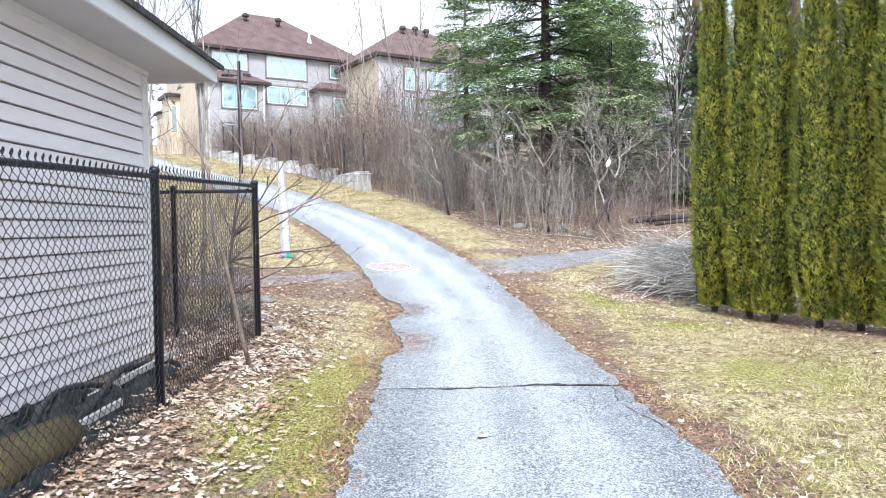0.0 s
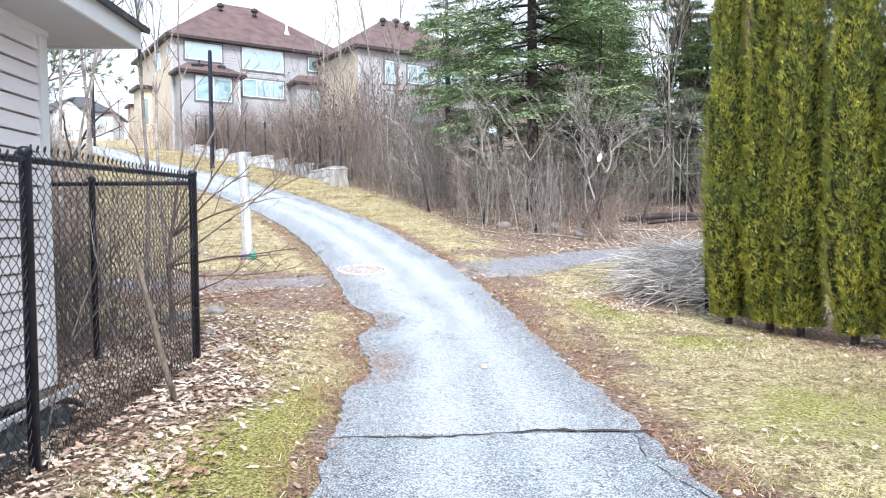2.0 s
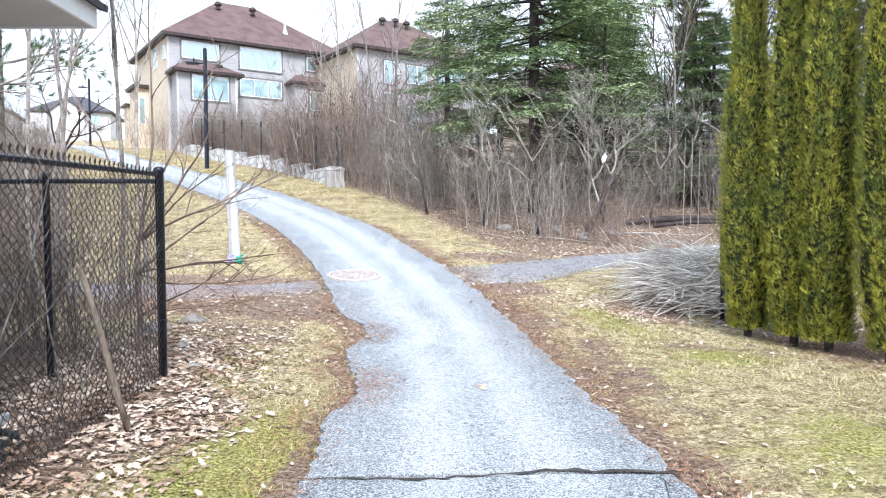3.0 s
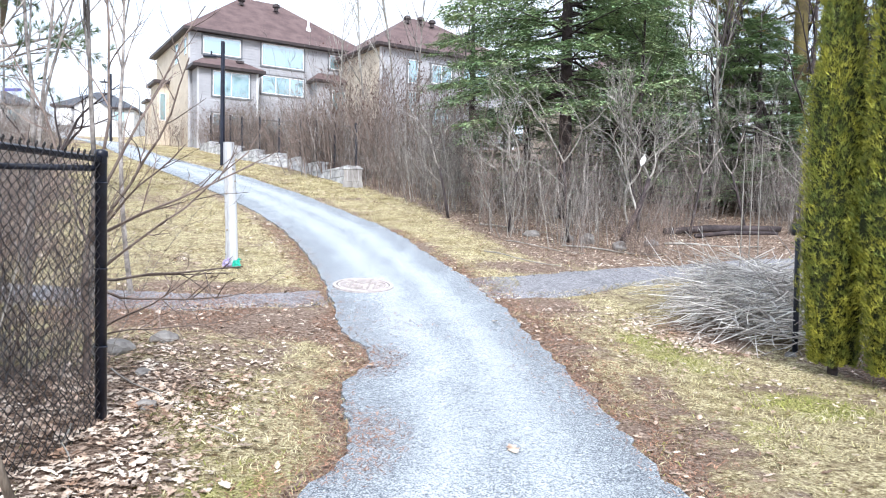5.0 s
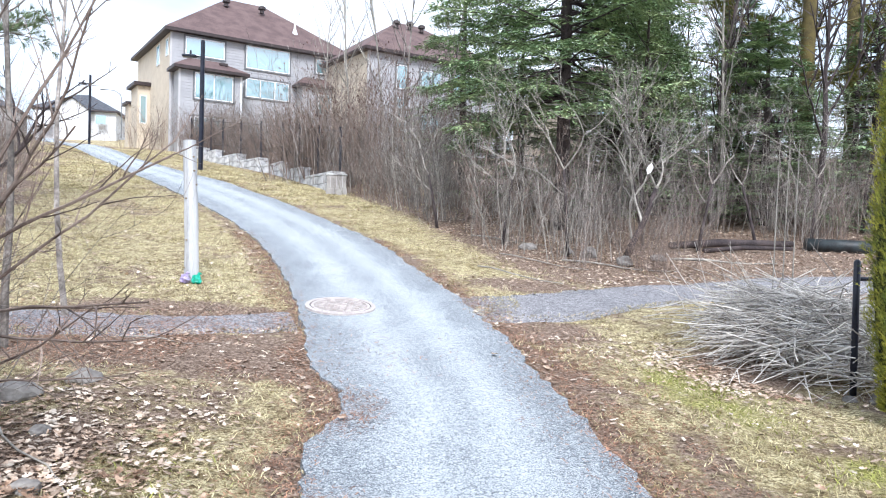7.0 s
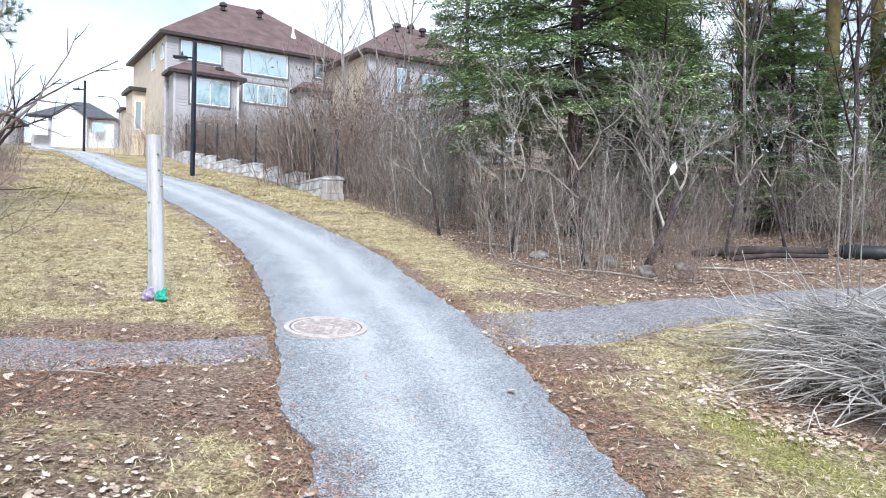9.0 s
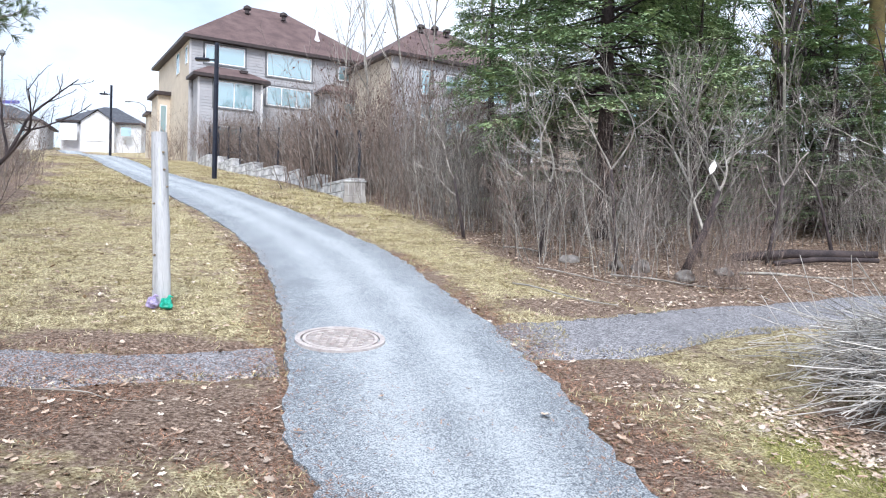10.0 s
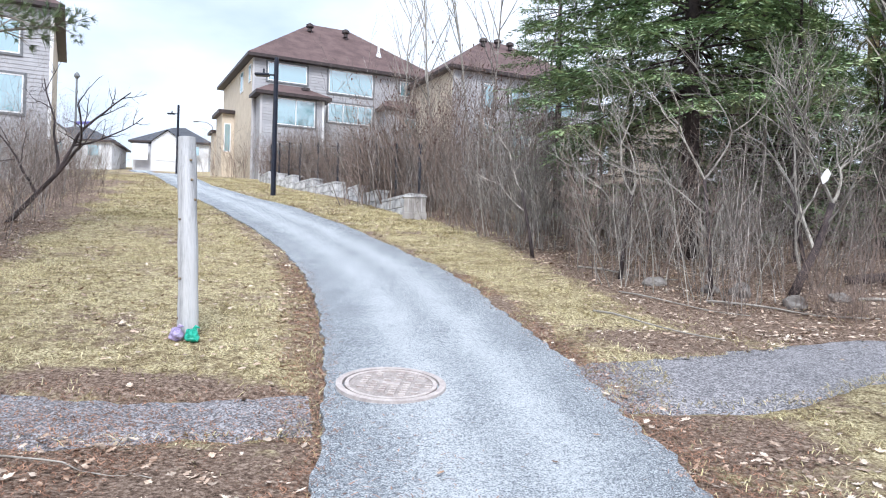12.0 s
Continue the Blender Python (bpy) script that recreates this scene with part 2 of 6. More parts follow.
def ground_mat():
    """Lawn of straw and green with leaf litter, soil under the woods: masks laid down per vertex, broken up by noise."""
    m = bpy.data.materials.new("lawn_and_litter")
    m.use_nodes = True
    nt = m.node_tree
    n, l = nt.nodes, nt.links
    p = n["Principled BSDF"]
    tc = n.new("ShaderNodeTexCoord")

    def noise_tex(scale, detail=4, rough=0.6):
        q = n.new("ShaderNodeTexNoise")
        q.inputs["Scale"].default_value, q.inputs["Detail"].default_value, q.inputs["Roughness"].default_value = scale, detail, rough
        l.new(tc.outputs["Object"], q.inputs["Vector"])
        return q.outputs["Fac"]

    def ramp(fac, stops):
        r = n.new("ShaderNodeValToRGB")
        while len(r.color_ramp.elements) < len(stops):
            r.color_ramp.elements.new(0.5)
        for e, (pos, c) in zip(r.color_ramp.elements, stops):
            e.position, e.color = pos, (*c, 1)
        l.new(fac, r.inputs["Fac"])
        return r.outputs["Color"]

    def mask(name, soft, freq):
        a = n.new("ShaderNodeAttribute")
        a.attribute_name = name
        s = n.new("ShaderNodeMath")
        s.operation = "ADD"
        l.new(a.outputs["Fac"], s.inputs[0])
        k = n.new("ShaderNodeMath")
        k.operation = "MULTIPLY_ADD"
        l.new(noise_tex(freq, 6, 0.7), k.inputs[0])
        k.inputs[1].default_value, k.inputs[2].default_value = 1.6, -0.8
        l.new(k.outputs[0], s.inputs[1])
        r = n.new("ShaderNodeMapRange")
        r.inputs["From Min"].default_value, r.inputs["From Max"].default_value = 0.5 - soft, 0.5 + soft
        l.new(s.outputs[0], r.inputs["Value"])
        return r.outputs[0]

    def blend(fac, a, b):
        x = n.new("ShaderNodeMix")
        x.data_type = "RGBA"
        l.new(fac, x.inputs["Factor"])
        l.new(a, x.inputs["A"])
        l.new(b, x.inputs["B"])
        return x.outputs["Result"]

    straw = ramp(noise_tex(38, 5, 0.75), [(0.38, (0.09, 0.065, 0.03)), (0.48, (0.38, 0.31, 0.17)), (0.57, (0.74, 0.66, 0.43))])
    thatch = ramp(noise_tex(17, 8, 0.85), [(0.41, (0.07, 0.05, 0.03)), (0.5, (0.24, 0.18, 0.1)), (0.62, (0.5, 0.42, 0.28))])
    patch = n.new("ShaderNodeMapRange")
    patch.inputs["From Min"].default_value, patch.inputs["From Max"].default_value = 0.47, 0.56
    l.new(noise_tex(5.5, 8, 0.8), patch.inputs["Value"])
    straw = blend(patch.outputs[0], straw, thatch)
    green = ramp(noise_tex(45, 5, 0.75), [(0.38, (0.07, 0.065, 0.025)), (0.5, (0.28, 0.27, 0.08)), (0.6, (0.56, 0.52, 0.23))])
    litter = ramp(noise_tex(30, 6, 0.8), [(0.37, (0.045, 0.028, 0.02)), (0.5, (0.21, 0.148, 0.112)), (0.62, (0.47, 0.37, 0.3))])
    c = blend(mask("green", 0.16, 2.5), straw, green)
    c = blend(mask("litter", 0.14, 3.0), c, litter)
    l.new(c, p.inputs["Base Color"])
    p.inputs["Roughness"].default_value = 0.95
    p.inputs["Specular IOR Level"].default_value = 0.15
    bp = n.new("ShaderNodeBump")
    bp.inputs["Strength"].default_value, bp.inputs["Distance"].default_value = 0.9, 0.03
    l.new(noise_tex(34, 6, 0.75), bp.inputs["Height"])
    l.new(bp.outputs[0], p.inputs["Normal"])
    return m


M["ground"] = ground_mat()

# ---- terrain ----
KY = (-400, -40, 0, 6, 9, 12.5, 14, 17, 20, 24, 28, 32, 38, 45, 52, 60, 75, 90, 105, 140, 2000)
KZ = (-0.5, -0.3, 0, 0.14, 0.22, 0.5, 0.7, 1.13, 1.58, 2.23, 2.9, 3.6, 4.63, 5.79, 6.88, 7.99, 9.79, 11.8, 14.2, 14.6, 15)
CY = (-40, 6, 9, 12.5, 14, 16, 18, 20, 22, 24, 26.5, 30, 34, 42, 57.5, 87, 100)
CX = (0.5, 0.48, 0.47, 0.2, -0.35, -1.15, -1.75, -2.5, -3.3, -4.3, -5.7, -8.1, -10.9, -16.4, -25, -42.7, -50.5)


def ground_height(x, y):
    c = np.interp(y, CY, CX)
    z = np.interp(y, KY, KZ) - 0.04 * np.clip(x - c, -6, 6) * np.clip((np.asarray(y) - 11) / 3, 0, 1)
    z = z + 0.09 * np.clip(-np.asarray(x) - 1, 0, 1.4) * np.clip((13 - np.asarray(y)) / 2, 0, 1)
    # the lawn sinks a little towards the hedge
    z = z - 0.15 * np.clip((np.asarray(x) - 1.8) / 1.6, 0, 1) * np.clip((np.asarray(y) - 8) / 2.5, 0, 1) * np.clip((14.3 - np.asarray(y)) / 2.2, 0, 1)
    return z


def H(x, y):
    return float(ground_height(x, y))


# ---- mesh helpers ----
class Soup:
    """Vertices and faces gathered for one mesh."""

    def __init__(self):
        self.v, self.f = [], []

    def add(self, vs, fs):
        k = len(self.v)
        self.v.extend(vs)
        self.f.extend([tuple(i + k for i in f) for f in fs])

    def box(self, x0, y0, z0, x1, y1, z1):
        vs = [(x, y, z) for z in (z0, z1) for x, y in ((x0, y0), (x1, y0), (x1, y1), (x0, y1))]
        self.add(vs, [(3, 2, 1, 0), (4, 5, 6, 7), (0, 1, 5, 4), (1, 2, 6, 5), (2, 3, 7, 6), (3, 0, 4, 7)])

    def tube(self, pts, radii, n=4, cap=True):
        k = len(self.v)
        up = Vector((0.13, 0.21, 0.97))
        for i, p in enumerate(pts):
            d = (pts[min(i + 1, len(pts) - 1)] - pts[max(i - 1, 0)])
            a = d.cross(up)
            if a.length < 1e-6:
                a = Vector((1, 0, 0))
            a.normalize()
            b = d.cross(a).normalized()
            r = radii[i]
            for j in range(n):
                t = 2 * math.pi * j / n
                q = p + a * (r * math.cos(t)) + b * (r * math.sin(t))
                self.v.append((q.x, q.y, q.z))
        for i in range(len(pts) - 1):
            for j in range(n):
                j2 = (j + 1) % n
                self.f.append((k + i * n + j, k + i * n + j2, k + (i + 1) * n + j2, k + (i + 1) * n + j))
        if cap and n > 3:
            self.f.append(tuple(k + j for j in range(n))[::-1])
            e = k + (len(pts) - 1) * n
            self.f.append(tuple(e + j for j in range(n)))

    def mesh(self, name, material, smooth=False):
        me = bpy.data.meshes.new(name)
        me.from_pydata(self.v, [], self.f)
        me.materials.append(material)
        if smooth:
            me.shade_smooth()
        me.update()
        return me


def part(name, soup, material, parent=None, label="", smooth=False, kind=""):
    ob = new(name, soup.mesh(name, M[material] if isinstance(material, str) else material, smooth))
    if parent is not None:
        ob.parent = parent
    return tagged(ob, label, kind=kind)


def empty(name, m, label, category, group=""):
    ob = new(name)
    ob.matrix_basis = m
    return tagged(ob, label, category, group)


def box_soup(*b):
    s = Soup()
    for q in (b if isinstance(b[0], tuple) else (b,)):
        s.box(*q)
    return s


def bevelled(x0, y0, z0, x1, y1, z1, w):
    """A block with bevelled, slightly uneven edges."""
    bm = bmesh.new()
    bmesh.ops.create_cube(bm, size=1)
    for v in bm.verts:
        v.co = Vector((x0 + (v.co.x + 0.5) * (x1 - x0), y0 + (v.co.y + 0.5) * (y1 - y0), z0 + (v.co.z + 0.5) * (z1 - z0)))
    bmesh.ops.bevel(bm, geom=bm.edges[:], offset=w, segments=1, affect="EDGES")
    s = Soup()
    s.add([tuple(v.co) for v in bm.verts], [tuple(v.index for v in f.verts) for f in bm.faces])
    bm.free()
    return s


# ---- ground ----
def spaced(stops):
    out = []
    for (a, step), (b, _) in zip(stops[:-1], stops[1:]):
        out += list(np.arange(a, b - 1e-6, step))
    return np.array(out + [stops[-1][0]])


def fbm(x, y, s, seed=0):
    """Cheap smooth noise in about -1..1 from summed sines."""
    r = np.random.RandomState(seed)
    z = 0
    for k in range(7):
        a, ph, fq = r.uniform(0, 6.28), r.uniform(0, 6.28), s * r.uniform(0.5, 2.2)
        z = z + np.sin((x * np.cos(a) + y * np.sin(a)) * fq + ph)
    return z / 3.2


PLY = (-12, 3, 6, 7.15, 7.7, 8.36, 8.8, 9.4, 10, 10.7, 11.3, 12.9, 14.5, 15.8, 17.2, 19.2, 21.7, 24.7, 28.6, 33.8, 41.9, 59.4, 86.5, 96)
PLX = (-0.57, -0.57, -0.56, -0.6, -0.46, -0.48, -0.62, -0.7, -0.56, -0.62, -0.98, -1.32, -1.75, -2.15, -2.62, -3.4, -4.6, -6.3, -8.7, -12.1, -17.2, -27.8, -44, -50)
PRY = (-12, 4, 6, 8.2, 9.5, 10.7, 12.6, 13.9, 15.3, 16.4, 17.3, 18.5, 20.2, 22.3, 26.6, 31.8, 34.8, 42, 58, 84.8, 96)
PRX = (1.55, 1.52, 1.47, 1.34, 1.28, 1.12, 0.95, 0.68, 0.36, 0.0, -0.3, -0.62, -1.25, -2.35, -4.55, -7.7, -10.1, -15, -24.2, -40.4, -47)


def path_edges(y):
    w = 0.015 * np.sin(y * 5.1) + 0.012 * np.sin(y * 11.3 + 1) + 0.018 * np.sin(y * 23 + 2 * np.sin(y * 3)) + 0.012 * np.sin(y * 41)
    return np.interp(y, PLY, PLX) + w, np.interp(y, PRY, PRX) + 0.015 * np.sin(y * 3.1) + 0.026 * np.sin(y * 11 + 2 * np.sin(y * 2.3)) + 0.016 * np.sin(y * 27 + 1.5 * np.sin(y * 5))


def make_ground():
    xs = spaced([(-1500, 300), (-300, 40), (-60, 4), (-16, 0.5), (-6, 0.12), (7, 0.5), (16, 4), (60, 40), (300, 300), (1500, 1)])
    ys = spaced([(-1500, 300), (-300, 40), (-20, 3), (1, 0.12), (20, 0.3), (34, 1.5), (110, 20), (300, 300), (1800, 1)])
    X, Y = np.meshgrid(xs, ys)
    near = np.clip((30 - Y) / 10, 0, 1) * np.clip((Y + 3) / 3, 0, 1)
    Z = ground_height(X, Y) + near * (0.012 * fbm(X, Y, 6, 3) + 0.02 * fbm(X, Y, 1.6, 4))
    L, R = path_edges(Y)
    inside = np.clip(np.minimum(X - L, R - X) / 0.12, 0, 1)
    Z = Z - 0.035 * inside * near - 0.06 * np.clip(np.minimum(X - L, R - X) / 0.5, 0, 1) * (1 - near)
    gx = np.interp(X, (0.3, 0.78, 1.9, 3.6, 6.5, 12), (14.4, 14.6, 14.95, 16.3, 17.6, 18.4))
    gl = np.interp(X, (-8, -4.5, -2.8, -1.5), (13.0, 12.7, 12.75, 13.2))
    gm = np.maximum(np.clip((0.95 - abs(Y - gx)) / 0.2, 0, 1) * (X > 0.3) * (X < 13), np.clip((0.62 - abs(Y - gl)) / 0.15, 0, 1) * (X < -1.2) * (X > -8))
    Z = Z - 0.05 * gm
    # a shallow mound under the brush pile and a bank along the shed
    Z = Z + 0.2 * np.exp(-((X - 4.5) ** 2 / 0.8 + (Y - 12.7) ** 2 / 0.9))
    idx = np.arange(X.size).reshape(X.shape)
    faces = np.stack([idx[:-1, :-1], idx[:-1, 1:], idx[1:, 1:], idx[1:, :-1]], -1).reshape(-1, 4)
    me = bpy.data.meshes.new("ground")
    me.from_pydata(np.stack([X, Y, Z], -1).reshape(-1, 3).tolist(), [], faces.tolist())
    d = np.maximum(np.maximum(L - X, X - R), 0)
    edge = np.clip(1.25 - d / (np.where(X < L, 0.12, 0.3) + np.where(X < L, 0.1, 0.2) * np.clip(fbm(X, Y, 1.2, 8) + 0.6, 0, 2) + 0.35 * blob(X, Y, -1.4, 11.5, 2.0, 2.0)), 0, 1)
    leafy = LEAFY(X, Y)
    lit = np.clip(np.maximum(edge, leafy), 0, 1)
    me.attributes.new("litter", "FLOAT", "POINT").data.foreach_set("value", lit.ravel())
    me.attributes.new("green", "FLOAT", "POINT").data.foreach_set("value", GREEN(X, Y).ravel())
    me.materials.append(M["ground"])
    me.shade_smooth()
    tagged(new("ground", me), "straw-coloured and green spring lawn with leaf litter and bare soil", "ground", kind="structure")


def blob(X, Y, x, y, rx, ry, a=1.0):
    return a * np.clip(1.4 - 1.4 * np.sqrt(((X - x) / rx) ** 2 + ((Y - y) / ry) ** 2), 0, 1)


def LEAFY(X, Y):
    """Where dead leaves and needles cover the ground."""
    L, R = path_edges(Y)
    woods = np.clip((X - np.interp(Y, (10, 15.5, 17, 19, 21, 25, 30, 40), (6, 4, 1.3, 0.6, -0.1, -1.2, -3.5, -10))) / 1.2, 0, 1) * np.clip((Y - 15) / 2, 0, 1)
    fence = np.clip((-1.2 - X + 0.25 * np.sin(Y * 2)) / 0.7, 0, 1) * np.clip((10.5 - Y) / 1.5, 0, 1)
    v = np.maximum(woods, fence * 0.95)
    v = np.maximum(v, blob(X, Y, -2.3, 10.1, 2.4, 2.0, 0.55))
    v = np.maximum(v, blob(X, Y, 1.7, 11.6, 0.8, 3.0, 0.45))
    v = np.maximum(v, blob(X, Y, 1.4, 13.3, 1.2, 1.2, 0.9))
    v = np.maximum(v, blob(X, Y, 1.6, 16.3, 1.8, 1.0, 0.9))
    v = np.maximum(v, blob(X, Y, -2.2, 11.6, 3.4, 1.25, 1.1))
    v = np.maximum(v, blob(X, Y, -3.0, 13.5, 2.8, 0.6, 0.8))
    v = np.maximum(v, blob(X, Y, 3.3, 12.2, 1.1, 1.5, 0.75))
    v = np.maximum(v, blob(X, Y, 1.25, 11.3, 0.55, 2.6, 0.75))
    v = np.maximum(v, 0.5 * np.clip(fbm(X, Y, 1.6, 51) + 0.1, 0, 1))
    v = np.maximum(v, blob(X, Y, 1.9, 8.6, 0.45, 3.2, 0.6))
    v = np.maximum(v, np.clip((X - np.interp(Y, (4, 8, 11), (5.2, 4.5, 3.6))) / 0.5, 0, 1) * np.clip((12 - Y) / 1, 0, 1))
    v = np.maximum(v, np.clip((-6.9 - 0.47 * (Y - 17.5) - X) / 1.2 + 0.3 * np.sin(Y * 1.7), 0, 1) * np.clip((Y - 13) / 2, 0, 1) * np.clip((48 - Y) / 8, 0, 1))
    v = np.maximum(v, np.clip((L - X) / 0.3, 0, 1) * np.clip(1 - (L - X) / 0.7, 0, 1) * np.clip((Y - 13) / 2, 0, 1) * np.clip((30 - Y) / 6, 0, 1))
    return v


def GREEN(X, Y):
    g = 0.2 + 0.2 * fbm(X, Y, 0.8, 12)
    g = np.maximum(g, blob(X, Y, -0.98, 5.0, 0.85, 3.4, 1.0))
    g = np.maximum(g, blob(X, Y, 2.5, 11.2, 0.9, 1.8, 0.6))
    g = np.maximum(g, blob(X, Y, 3.1, 9.3, 0.9, 0.8, 0.7))
    g = np.maximum(g, blob(X, Y, 2.2, 8.4, 0.6, 0.7, 0.5))
    g = np.maximum(g, blob(X, Y, 3.0, 6.3, 1.6, 1.8, 0.55))
    return g * np.clip((40 - Y) / 10, 0.5, 1) * np.where(Y > 13, 0.45, 1)


make_ground()


def strip(name, ys, material, label, lift=0.03, cat="path"):
    """The paved path between two stations: a slab with a crowned top and ragged sides."""
    s = Soup()
    L, R = path_edges(ys)
    nx = 20
    tracks = []
    for y, a, b in zip(ys, L, R):
        for i in range(nx + 1):
            u = i / nx
            x = a + (b - a) * u
            z = H(x, y) + lift - 0.01 * float(1 / (1 + abs(y - 6) * 20)) + 0.012 * math.sin(math.pi * u) + 0.004 * float(fbm(x, y, 2.5, 5))
            s.v.append((x, y, z))
        tracks += [math.exp(-((i / nx - 0.36) / 0.13) ** 2) + math.exp(-((i / nx - 0.68) / 0.12) ** 2) for i in range(nx + 1)] + [0, 0]
        s.v.append((a - 0.01, y, H(a, y) - 0.1))
        s.v.append((b + 0.01, y, H(b, y) - 0.1))
    w = nx + 3
    for j in range(len(ys) - 1):
        o, q = j * w, (j + 1) * w
        for i in range(nx):
            s.f.append((o + i, o + i + 1, q + i + 1, q + i))
        s.f.append((o + nx + 1, o, q, q + nx + 1))
        s.f.append((o + nx, o + nx + 2, q + nx + 2, q + nx))
    for o in (0, (len(ys) - 1) * w):
        s.f.append((o + nx + 1, *range(o, o + nx + 1), o + nx + 2))
    ob = part(name, s, material)
    ob.data.attributes.new("track", "FLOAT", "POINT").data.foreach_set("value", tracks)
    return tagged(ob, label, cat, kind="structure")


strip("pavement", np.r_[np.arange(-10, 2, 1.0), np.arange(2, 5.9, 0.12), 5.965], "asphalt_old", "older grey asphalt footpath with worn aggregate")
strip("pavement", np.r_[6.02, np.arange(6.1, 22, 0.12), np.arange(22, 96, 0.8)], "asphalt", "pale grey asphalt footpath that curves uphill")
s = Soup()
s.box(-0.55, 5.94, 0.05, 1.5, 6.06, 0.145)
tagged(part("pavement_joint", s, "joint"), "dirt-filled joint across the asphalt footpath", "joint", kind="structure")


def crack(pts, w, seed):
    """A narrow ragged crack filled with dirt."""
    r = random.Random(seed)
    s = Soup()
    n = 26
    for i in range(n + 1):
        u = i / n * (len(pts) - 1)
        k = min(int(u), len(pts) - 2)
        a, b = Vector(pts[k]), Vector(pts[k + 1])
        c = a.lerp(b, u - k)
        d = (b - a).normalized()
        nn = Vector((-d.y, d.x))
        c = c + nn * r.uniform(-0.018, 0.018)
        hw = w * r.uniform(0.3, 1.2)
        L, R = path_edges(c.y)
        for sg in (-1, 1):
            q = c + nn * hw * sg
            t = min(max((q.x - L) / (R - L), 0), 1)
            s.v.append((q.x, q.y, H(q.x, q.y) + 0.0345 + 0.012 * math.sin(math.pi * t) + 0.004 * float(fbm(q.x, q.y, 2.5, 5)) - 0.01 / (1 + abs(q.y - 6) * 20)))
    s.f = [(2 * i, 2 * i + 1, 2 * i + 3, 2 * i + 2) for i in range(n)]
    tagged(part("pavement_crack", s, "joint"), "narrow dirt-filled crack in the asphalt", "crack", kind="structure")


crack([(-0.52, 5.99), (0.1, 5.93), (0.7, 6.02), (1.48, 5.99)], 0.02, 1)
crack([(1.38, 5.95), (1.3, 5.5), (1.42, 5.0), (1.5, 4.6)], 0.004, 2)


def side_path(name, line, widths, label):
    s = Soup()
    pts = []
    P = [Vector((x, y, 0)) for x, y in line]
    for i in range(len(P) - 1):
        for k in range(14):
            u = k / 14
            pts.append((P[i].lerp(P[i + 1], u), widths[i] * (1 - u) + widths[i + 1] * u))
    pts.append((P[-1], widths[-1]))
    for i, (p, w) in enumerate(pts):
        d = (pts[min(i + 1, len(pts) - 1)][0] - pts[max(i - 1, 0)][0]).normalized()
        nrm = Vector((-d.y, d.x, 0))
        for k in range(7):
            o = (k / 6 - 0.5) * w * (1 + 0.06 * math.sin(i * 1.3) + 0.05 * math.sin(i * 2.9))
            q = p + nrm * o
            s.v.append((q.x, q.y, H(q.x, q.y) + 0.008 - (0.07 if k in (0, 6) else 0) + 0.006 * float(fbm(q.x, q.y, 5, 7))))
    for i in range(len(pts) - 1):
        for k in range(6):
            a = i * 7 + k
            s.f.append((a + 7, a + 8, a + 1, a))
    tagged(part(name, s, "gravel", smooth=True), label, "path", kind="structure")


side_path("pavement", [(0.3, 14.45), (1.9, 14.95), (3.6, 16.3), (6.5, 17.6), (12, 18.4)], [1.3, 1.9, 1.5, 1.4, 1.4], "grey gravel side path that leads into the woods")
side_path("pavement", [(-1.5, 13.2), (-2.8, 12.75), (-4.5, 12.7), (-8, 13.0)], [0.9, 0.95, 1.1, 1.2], "dark gravel side path partly covered with needles")


